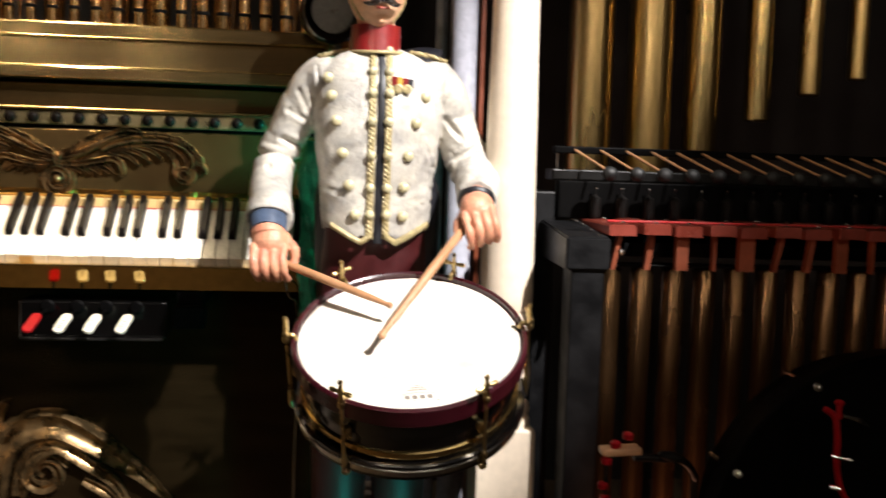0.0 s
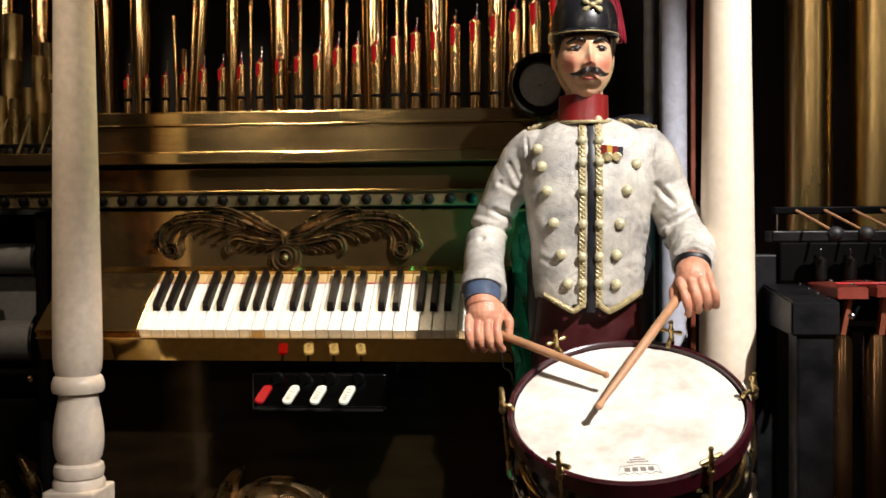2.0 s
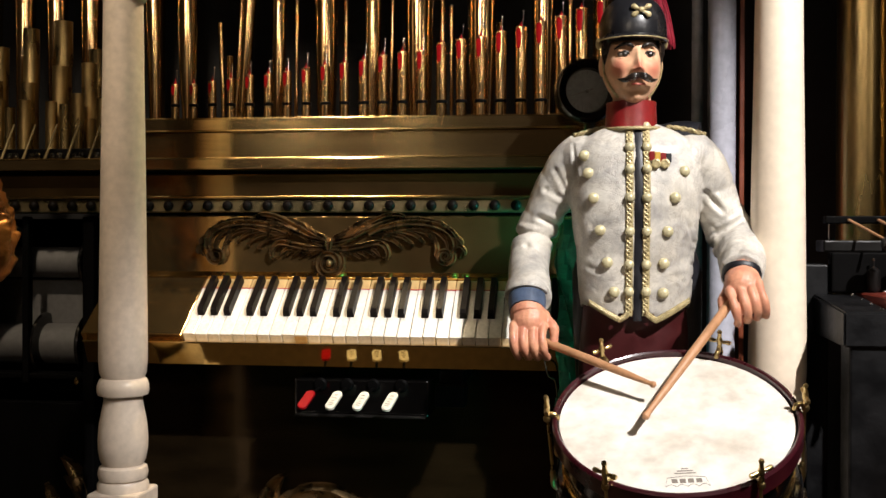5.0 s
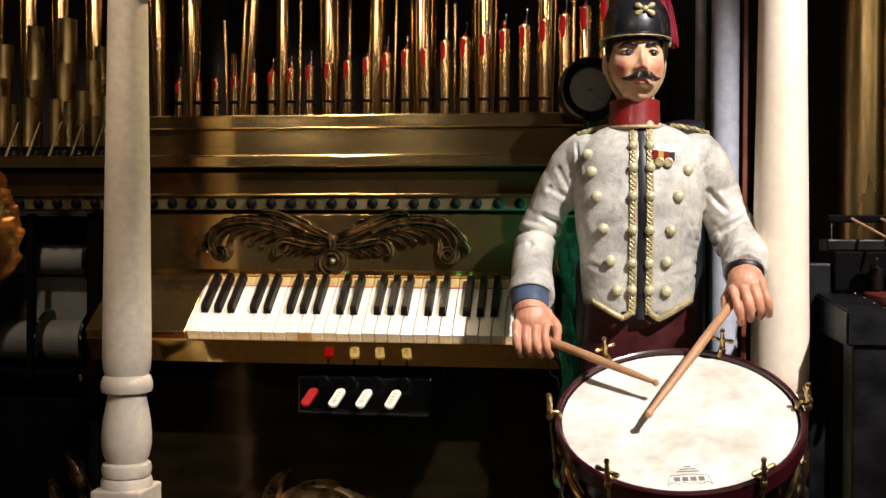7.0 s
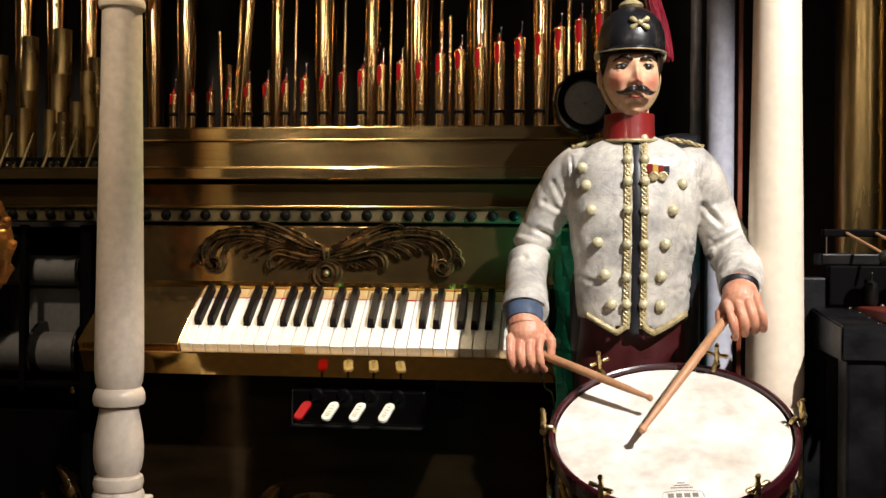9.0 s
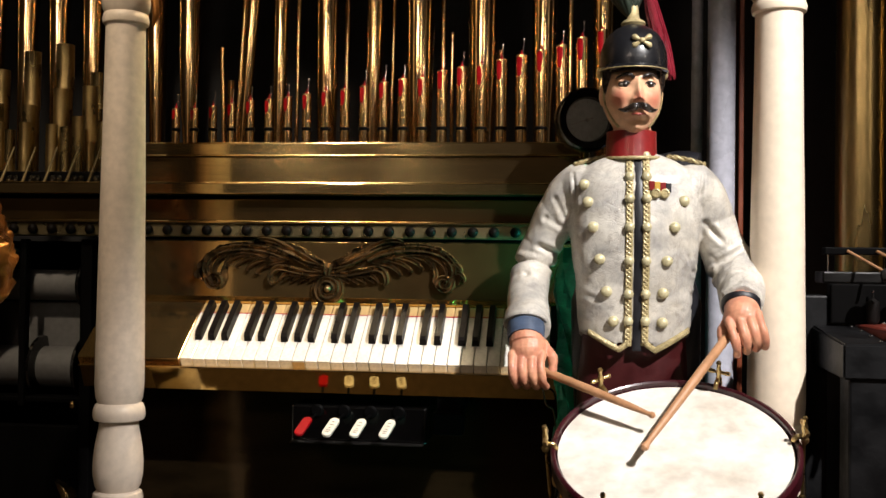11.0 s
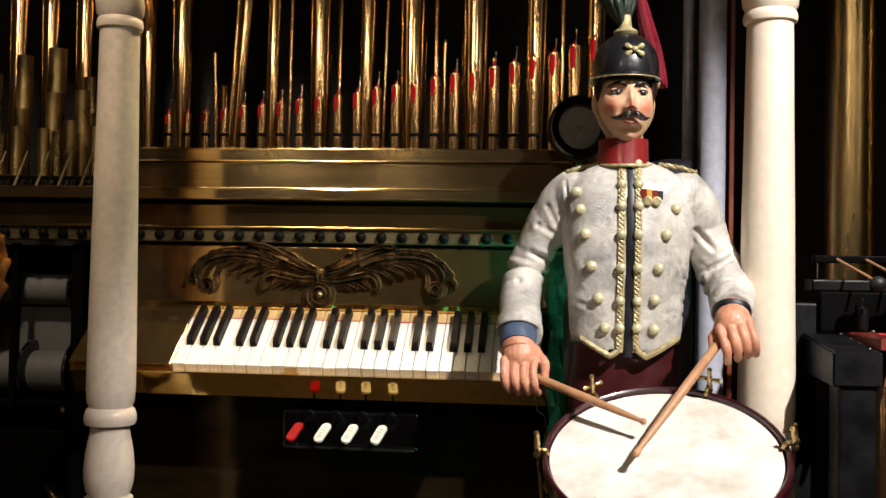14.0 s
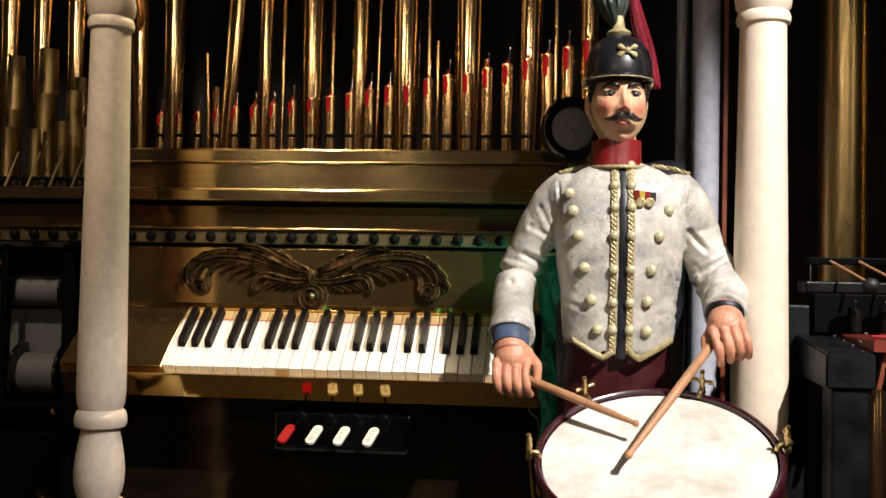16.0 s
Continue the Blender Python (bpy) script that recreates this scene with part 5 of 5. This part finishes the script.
# ---- grey pipes and dark post behind ----
for x, y, r in ((0.250, 2.15, 0.0115), (0.292, 2.10, 0.0275)):
    b = fresh()
    lathe(b, [(r, 0), (r, 2.2), (r * 1.15, 2.2), (r * 1.15, 2.24), (r, 2.245)], (x, y, 0), 28)
    single("grey_pipe", b, GREYPIPE, "upright grey-painted pipe behind the figure", "pipe", "grey upright pipes")
b = fresh()
box(b, 0.330, 0.340, 2.12, 2.18, 0, 2.3, 0.002)
single("wooden_post", b, SLATWOOD, "narrow brown wooden upright beside the grey pipe", "post")

# ---- green cloth hanging at the piano's end ----
b = fresh()
rings = []
for k in range(15):
    z = 0.62 + 0.37 * k / 14
    rings.append([(0.000 + (0.026 + 0.005 * math.sin(k * 1.3)) * math.cos(a) + 0.005 * math.sin(5 * a + 1.7 * k), 1.80 + 0.016 * math.sin(a) + 0.006 * math.cos(7 * a + 2.3 * k), z)
                  for a in (2 * math.pi * i / 30 for i in range(30))])
sew(b, rings)
tube(b, [(0.0, 1.80, 0.965), (0.0, 1.86, 0.985), (0.0, 1.93, 0.985)], 0.003, 8)
single("green_drape", b, GREEN, "crumpled green cloth hanging at the piano's end", "drape")
b = fresh()
tube(b, smooth_path([(-0.055, 1.79, 0.77), (-0.045, 1.785, 0.72), (-0.030, 1.79, 0.70), (-0.026, 1.80, 0.60), (-0.03, 1.82, 0.40), (-0.03, 1.9, 0.004)]), 0.0016, 8)
single("cable", b, CHROME, "thin shiny cable hanging under the keyboard", "cable")
b = fresh()
box(b, -0.245, -0.190, 1.80, 1.84, 0.655, 0.695, 0.004)
box(b, -0.240, -0.195, 1.82, 1.98, 0.69, 0.72, 0.003)
single("switch_box", b, BLACK, "small black box under the keyboard", "box")

# ---- tubular chimes ----
for x, r, z0 in ((0.560, 0.046, 0.90), (0.688, 0.046, 0.90), (0.803, 0.036, 0.985), (0.926, 0.028, 1.068), (1.040, 0.023, 1.126), (1.147, 0.019, 1.164), (1.245, 0.017, 1.20)):
    c = thing("tubular_chime", "tall hanging brass tube with a capped lower end", "chime", (x, 2.1, z0), "row of hanging brass tubes")
    b = fresh()
    lathe(b, [(r * 0.80, z0), (r, z0 + 0.004), (r, 2.25), (r * 0.9, 2.25), (r * 0.9, 2.2)], (x, 2.1, 0), 40)
    part("tube", b, BRASS_CHIME, c)
    b = fresh()
    tube(b, [(x, 2.1, 2.20), (x, 2.1, 2.50)], 0.003, 8)
    part("hanger", b, BLACK, c)
b = fresh()
box(b, 0.45, 1.40, 2.07, 2.13, 2.5, 2.56, 0.004)
single("chime_beam", b, BLACK, "black beam from which the brass tubes hang", "beam")

# ---- marimba with beaters ----
mar = thing("marimba", "mechanical marimba with red bars, brass resonators and a dark grey frame", "marimba", (0.9, 1.7, 0))
for x0, x1, y0, y1, z0, z1, nm in ((0.408, 0.464, 1.585, 1.640, 0.0, 0.806, "front_post"), (0.378, 0.425, 1.78, 1.83, 0.0, 0.915, "rear_post"),
                                   (1.45, 1.51, 1.585, 1.640, 0.0, 0.806, "front_post"), (1.45, 1.51, 1.78, 1.83, 0.0, 0.915, "rear_post")):
    b = fresh()
    box(b, x0, x1, y0, y1, z0, z1, 0.004)
    part(nm, b, CHARCOAL, mar)
for x0, x1 in ((0.398, 0.470), (1.445, 1.515)):
    b = fresh()
    sew(b, [[(x, 1.578, 0.795), (x, 1.80, 0.800), (x, 1.80, 0.866), (x, 1.578, 0.848)] for x in (x0, x1)])
    bmesh.ops.bevel(b, geom=b.edges[:], offset=0.003, segments=2, affect="EDGES")
    arm = part("end_arm", b, CHARCOAL, mar, "grey-painted end arm with bolts")
    for k in range(4):
        b = fresh()
        y = 1.60 + 0.055 * k
        ball(b, (x1 - 0.012, y, 0.8495 + (y - 1.578) * 0.081), (0.003, 0.003, 0.002), 0, 8, 6)
        part("bolt", b, CHROME, arm)
b = fresh()
box(b, 0.426, 1.449, 1.79, 1.82, 0.80, 0.86, 0.003)
part("rear_rail", b, CHARCOAL, mar)
b = fresh()
box(b, 0.471, 1.444, 1.70, 1.72, 0.832, 0.850, 0.002)
part("bar_rail", b, BLACK, mar)
for i in range(17):
    x = 0.472 + 0.0555 * i
    b = fresh()
    w = 0.0450
    dy, dz = (0.0, 0.0) if i % 2 else (0.008, -0.003)
    l = 0.20 - 0.004 * i
    rings = [[(x + a, y + dy, z + dz) for a, z in ((0, 0.8535), (w, 0.8535), (w, 0.8685), (w - 0.003, 0.8715), (0.003, 0.8715), (0, 0.8685))] for y in (1.588, 1.590, 1.590 + l)]
    sew(b, rings)
    bar = part("bar", b, ROSEWOOD, mar)
    for y in (1.60, 1.715):
        b = fresh()
        ball(b, (x + w / 2, y, 0.8725), (0.0035, 0.0035, 0.0025), 0, 8, 6)
        part("bar_pin", b, CHROME, bar)
    b = fresh()
    rx = x + w / 2
    lathe(b, [(0.0165, 0.795), (0.0195, 0.790), (0.0195, 0.30 + 0.012 * i), (0.016, 0.285 + 0.012 * i)][::-1], (rx, 1.665, 0), 20)
    part("resonator", b, RESONATOR, mar, "brass resonator tube coloured dark for shade")
    b = fresh()
    wd = (0.0035, 0.0045, 0.010, 0.0025, 0.013)[i % 5]
    le = (0.006, 0.004, 0.0, 0.0, 0.0)[i % 5]
    sew(b, [[(rx - 0.004 + dx - wd - le, 1.612, 0.794), (rx - 0.004 + dx + wd - le, 1.612, 0.794), (rx - 0.004 + dx + wd + le, 1.612, 0.8535), (rx - 0.004 + dx - wd + le, 1.612, 0.8535)] for dx in (0,)]
        + [[(rx - 0.004 - wd - le, 1.626, 0.794), (rx - 0.004 + wd - le, 1.626, 0.794), (rx - 0.004 + wd + le, 1.626, 0.8535), (rx - 0.004 - wd + le, 1.626, 0.8535)]])
    part("slat", b, SLATWOOD, mar)
b = fresh()
box(b, 0.471, 1.444, 1.64, 1.69, 0.796, 0.80, 0.001)
part("resonator_board", b, BLACK, mar)
b = fresh()
tube(b, [(0.471 + 0.0973 * k, 1.606, 0.8735 + 0.0004 * (k % 2)) for k in range(11)], 0.0020, 8)
part("red_cord", b, RED_FELT, mar, "red cord along the bars")
b = fresh()
ball(b, (0.486, 1.575, 0.826), 0.0055, 0, 12, 8)
part("steel_knob", b, CHROME, mar)

action = thing("beater_action", "black beater mechanism with wooden mallets above the marimba", "mechanism", (0.9, 1.80, 0.866))
b = fresh()
box(b, 0.432, 1.50, 1.838, 1.862, 0.984, 0.997, 0.002)
part("top_rail", b, BLACK, action)
b = fresh()
box(b, 0.426, 1.50, 1.77, 1.80, 0.868, 0.935, 0.003)
part("magnet_rail", b, BLACK, action)
b = fresh()
box(b, 0.42, 1.50, 1.80, 1.86, 0.935, 0.955, 0.003)
part("support_rail", b, IRON, action)
for x in (0.440, 1.49):
    b = fresh()
    tube(b, [(x, 1.85, 0.955), (x, 1.85, 0.985)], 0.0018, 8)
    part("stay", b, CHROME, action)
for i in range(19):
    x = 0.470 + 0.0485 * i
    b = fresh()
    tube(b, [(x, 1.835, 0.990), (x + 0.024, 1.715, 0.957)], [0.0028, 0.0022], 8)
    mal = part("mallet", b, STICK, action, "thin wooden mallet shaft")
    b = fresh()
    ball(b, (x + 0.028, 1.70, 0.950), (0.0135, 0.0125, 0.0125), 0, 14, 10)
    part("mallet_head", b, RUBBER, mal)
    b = fresh()
    lathe(b, [(0.007, 0.87), (0.011, 0.875), (0.011, 0.905), (0.004, 0.910), (0.0018, 0.912), (0.0018, 0.922)], (x + 0.02, 1.758, 0), 12)
    part("magnet", b, IRON, action)
    b = fresh()
    ball(b, (x + 0.02, 1.757, 0.923), 0.0024, 0, 8, 6)
    part("screw", b, CHROME, action)

# ---- bass drum with red-tipped clamps ----
bass = thing("bass_drum", "black bass drum on its side with red-lit tension rods", "drum", (0.84, 1.45, 0.15))
c = Matrix.Translation((0.845, 1.35, 0.43)) @ rot(90, 0, 0).to_4x4()
for nm, prof, m in (("shell", [(0.262, -0.10), (0.262, -0.01)], BLACK), ("hoop", [(0.262, -0.045), (0.276, -0.045), (0.278, -0.04), (0.278, 0.0), (0.274, 0.004), (0.262, 0.003)], BLACK),
                    ("drum_head", [(0.0, -0.012), (0.262, -0.012), (0.262, -0.008), (0.0, -0.0078)], DRUM_BLACK)):
    b = fresh()
    lathe(b, prof, (0, 0, 0), 72)
    b.transform(c)
    part(nm, b, m, bass)
for k in range(10):
    a = 2 * math.pi * (k + 0.35) / 10
    b = fresh()
    x, z = 0.845 + 0.268 * math.cos(a), 0.43 + 0.268 * math.sin(a)
    tube(b, [(x, 1.34, z), (x, 1.44, z)], 0.004, 8)
    ball(b, (x, 1.338, z), (0.007, 0.006, 0.007), 0, 10, 7)
    part("tension_rod", b, CHROME, bass)
for a in range(3):
    x = 0.845 + (-0.16, 0.02, 0.17)[a]
    b = fresh()
    box(b, x - 0.02, x + 0.02, 1.37, 1.44, 0.0, 0.20, 0.004)
    part("foot", b, BLACK, bass)
# chrome rodwork whose red light is put in as red lacquer
b = fresh()
tube(b, smooth_path([(0.700, 1.30, 0.640), (0.714, 1.295, 0.628), (0.716, 1.29, 0.600), (0.718, 1.29, 0.560), (0.728, 1.29, 0.525), (0.745, 1.29, 0.505)]), 0.0045, 10)
tube(b, [(0.716, 1.29, 0.628), (0.716, 1.29, 0.648)], 0.004, 8)
ball(b, (0.716, 1.29, 0.650), (0.007, 0.006, 0.005), 0, 10, 7)
beater = thing("red_lit_arm", "chrome arm coloured red for red light, beside a chrome fitting on the bass drum", "clamp", (0.745, 1.29, 0.5))
part("arm", b, RED_PAINT, beater)
b = fresh()
tube(b, smooth_path([(0.722, 1.292, 0.632), (0.745, 1.30, 0.626), (0.775, 1.32, 0.612)]), [0.003] * 6 + [0.004, 0.005, 0.005, 0.004, 0.004, 0.003, 0.003], 8)
tube(b, [(0.705, 1.285, 0.578), (0.735, 1.285, 0.572)], 0.0025, 8)
tube(b, [(0.705, 1.285, 0.535), (0.722, 1.285, 0.532)], 0.0035, 8)
tube(b, [(0.745, 1.29, 0.505), (0.76, 1.338, 0.49)], 0.004, 8)
part("fitting", b, CHROME, beater)

clamp = thing("woodblock_clamp", "pale wooden block on a dark clamp with red wing knobs", "clamp", (0.46, 1.42, 0.5))
b = fresh()
box(b, 0.420, 0.478, 1.395, 1.425, 0.545, 0.556, 0.003, rot(0, -3, 0))
part("block", b, STICK, clamp)
for x, z in ((0.428, 0.536), (0.440, 0.560), (0.458, 0.573), (0.424, 0.500), (0.428, 0.480)):
    b = fresh()
    lathe(b, [(0.004, -0.006), (0.0075, -0.004), (0.008, 0.003), (0.005, 0.006)], (x, 1.405, z), 14)
    part("red_knob", b, RED_PAINT, clamp)
b = fresh()
tube(b, smooth_path([(0.470, 1.41, 0.540), (0.51, 1.41, 0.538), (0.545, 1.42, 0.532), (0.57, 1.43, 0.505), (0.575, 1.44, 0.45), (0.576, 1.44, 0.01)]), 0.006, 10)
ball(b, (0.525, 1.405, 0.542), (0.022, 0.010, 0.008), 0, 14, 9, rot(0, 12, 0))
ball(b, (0.545, 1.405, 0.470), (0.030, 0.010, 0.009), 0, 14, 9)
tube(b, [(0.428, 1.405, 0.40), (0.428, 1.405, 0.545)], 0.003, 8)
tube(b, [(0.428, 1.405, 0.40), (0.57, 1.44, 0.38)], 0.004, 8)
part("clamp_arm", b, IRON, clamp)

# ---- stepped pipes beyond the left column ----
def stepped_pipe(x, y, z0, tops, r):
    p = thing("stepped_pipe", "dull brass organ pipe of telescoped lengths with a cut top", "organ pipe", (x, y, z0), "stepped brass pipes")
    z, k = z0, 0
    for top in tops:
        b = fresh()
        rr = r * (1.0 - 0.12 * (len(tops) - 1 - k))
        lathe(b, [(rr, z), (rr, top - 0.002), (rr * 1.03, top), (rr * 0.9, top), (rr * 0.9, z + 0.002)], (x, y, 0), 24)
        part("length", b, PIPE_DULL, p)
        z, k = top - 0.006, k + 1


for x, y, tops, r in ((-1.225, 2.05, (1.252,), 0.0175), (-1.165, 2.05, (1.250,), 0.0180), (-1.105, 2.05, (1.246,), 0.0175), (-1.045, 2.05, (1.262,), 0.0190), (-0.99, 2.05, (1.25,), 0.018),
                      (-1.262, 2.10, (1.235, 1.300), 0.022), (-1.185, 2.10, (1.21, 1.295), 0.022), (-1.112, 2.10, (1.22, 1.330), 0.023), (-1.045, 2.10, (1.22, 1.335), 0.023),
                      (-1.285, 2.16, (1.30, 1.385), 0.026), (-1.212, 2.16, (1.30, 1.425), 0.026), (-1.135, 2.16, (1.345, 1.440), 0.029), (-1.055, 2.16, (1.30, 1.375), 0.026), (-1.20, 2.05, (1.235,), 0.017), (-1.075, 2.05, (1.24,), 0.017)):
    stepped_pipe(x, y, 1.1205, tops, 0.68 * r)
for k in range(7):
    trumpet_pipe(-1.45 + 0.082 * k, 2.26, 1.16, 0.016, 0.034, 0.85, "tall tapered brass organ pipe beyond the column", "tall pipes beyond the column", random.uniform(-1, 1))
rack = thing("trigger_rack", "black rack with slanting dull brass triggers before the stepped pipes", "rack", (-1.2, 1.99, 1.112))
b = fresh()
box(b, -1.45, -0.86, 1.985, 2.02, 1.1125, 1.140, 0.002)
part("rail", b, BLACK, rack)
for k in range(10):
    x = -1.36 + 0.0475 * k
    b = fresh()
    tube(b, [(x, 1.965, 1.114), (x + 0.018, 1.985, 1.190)], [0.0030, 0.0020], 8)
    part("trigger", b, RAIL_BRASS, rack)
    for d in (0.012, 0.026):
        b = fresh()
        lathe(b, [(0.006, 0), (0.0075, 0.003), (0.0075, 0.009), (0.004, 0.013)], (x + d, 1.980, 1.118), 12)
        part("button", b, LACQUER, rack)

# ---- roll mechanism beyond the left column ----
roll = thing("roll_mechanism", "dark roll-playing mechanism with grey paper rolls and black flanges", "mechanism", (-1.12, 2.0, 0))
for z, r in ((0.735, 0.042), (0.905, 0.032)):
    b = fresh()
    lathe(b, [(r, 0), (r, 0.40)], (-1.40, 2.02, z), 36, rot(0, 90, 0))
    part("paper_roll", b, PAPER, roll)
    for x in (-1.105, -1.008):
        if z > 0.8 and x < -1.1:
            continue
        b = fresh()
        lathe(b, [(r * 0.5, 0), (r * 1.5, 0.001), (r * 1.55, 0.004), (r * 1.5, 0.008), (r * 0.4, 0.016), (0.006, 0.024)], (x, 2.02, z), 36, rot(0, 90, 0))
        part("flange", b, LACQUER, roll)
b = fresh()
box(b, -1.40, -1.02, 2.035, 2.05, 0.745, 0.870, 0.002)
part("paper_sheet", b, PAPER, roll)
for x0, x1, y0, y1, z0, z1 in ((-1.118, -1.104, 1.955, 1.975, 0.66, 1.0), (-0.985, -0.960, 1.95, 2.20, 0.0, 1.0), (-1.45, -0.985, 1.96, 2.00, 0.668, 0.680), (-1.45, -0.985, 2.19, 2.21, 0.0, 1.0), (-1.45, -0.985, 1.97, 1.99, 0.0, 0.62)):
    b = fresh()
    box(b, x0, x1, y0, y1, z0, z1, 0.003)
    part("frame_board", b, BLACK, roll)
b = fresh()
tube(b, smooth_path([(-1.30, 1.95, 0.60), (-1.25, 1.93, 0.78), (-1.20, 1.93, 0.92), (-1.16, 1.95, 1.0)]), [0.07] * 7 + [0.06] * 6 + [0.05] * 6, 20)
part("bellows_cover", b, RUBBER, roll)
b = fresh()
ball(b, (-0.992, 1.94, 0.668), (0.006, 0.005, 0.008), 0, 10, 7)
part("brass_knob", b, BRASS, roll)

b = fresh()
leaf(b, [(-0.985, 0.40), (-0.990, 0.45), (-1.010, 0.485), (-1.035, 0.51)], 0.018, 0.024, 1.9698)
leaf(b, [(-0.990, 0.40), (-1.000, 0.44), (-1.030, 0.47)], 0.010, 0.020, 1.9698, 5)
leaf(b, [(-1.06, 0.38), (-1.055, 0.42), (-1.07, 0.455)], 0.014, 0.020, 1.9698, 5)
part("carved_mount", b, BRONZE, roll, "dark bronze leaf mount", angle=50)

# ---- gilded carving in front of it ----
b = fresh()
p = smooth_path([(-1.005, 1.52, 1.16), (-0.985, 1.52, 1.07), (-0.955, 1.52, 1.00), (-0.935, 1.52, 0.94), (-0.935, 1.52, 0.905), (-0.945, 1.52, 0.885)], 6)
tube(b, smooth_path(p, 3), along((0.050, 0.054, 0.055, 0.052, 0.040, 0.014), 3 * (len(p) - 1) + 1), 56)
for v in b.verts:
    q = noise.noise(v.co * 38) * 0.010 + noise.noise(v.co * 95) * 0.004
    v.co += Vector((q, q, q))
carving = thing("gilded_carving", "hanging gold-leafed carved ornament beside the column", "carving", (-0.96, 1.52, 1.16))
part("carving", b, GILT, carving)
b = fresh()
tube(b, [(-1.005, 1.52, 1.14), (-1.02, 1.54, 1.8), (-1.02, 1.70, 2.31)], 0.006, 8)
part("hanger", b, BLACK, carving)
# gilt leaf at the head of the column
b = fresh()
leaf_p = smooth_path([(-0.742, 1.70, 1.46), (-0.728, 1.69, 1.42), (-0.722, 1.685, 1.385), (-0.728, 1.69, 1.366)], 5)
tube(b, leaf_p, along((0.004, 0.007, 0.006, 0.002), len(leaf_p)), 10)
single("gilt_drop", b, GILT, "small gilt drop hanging at the column's head", "ornament")
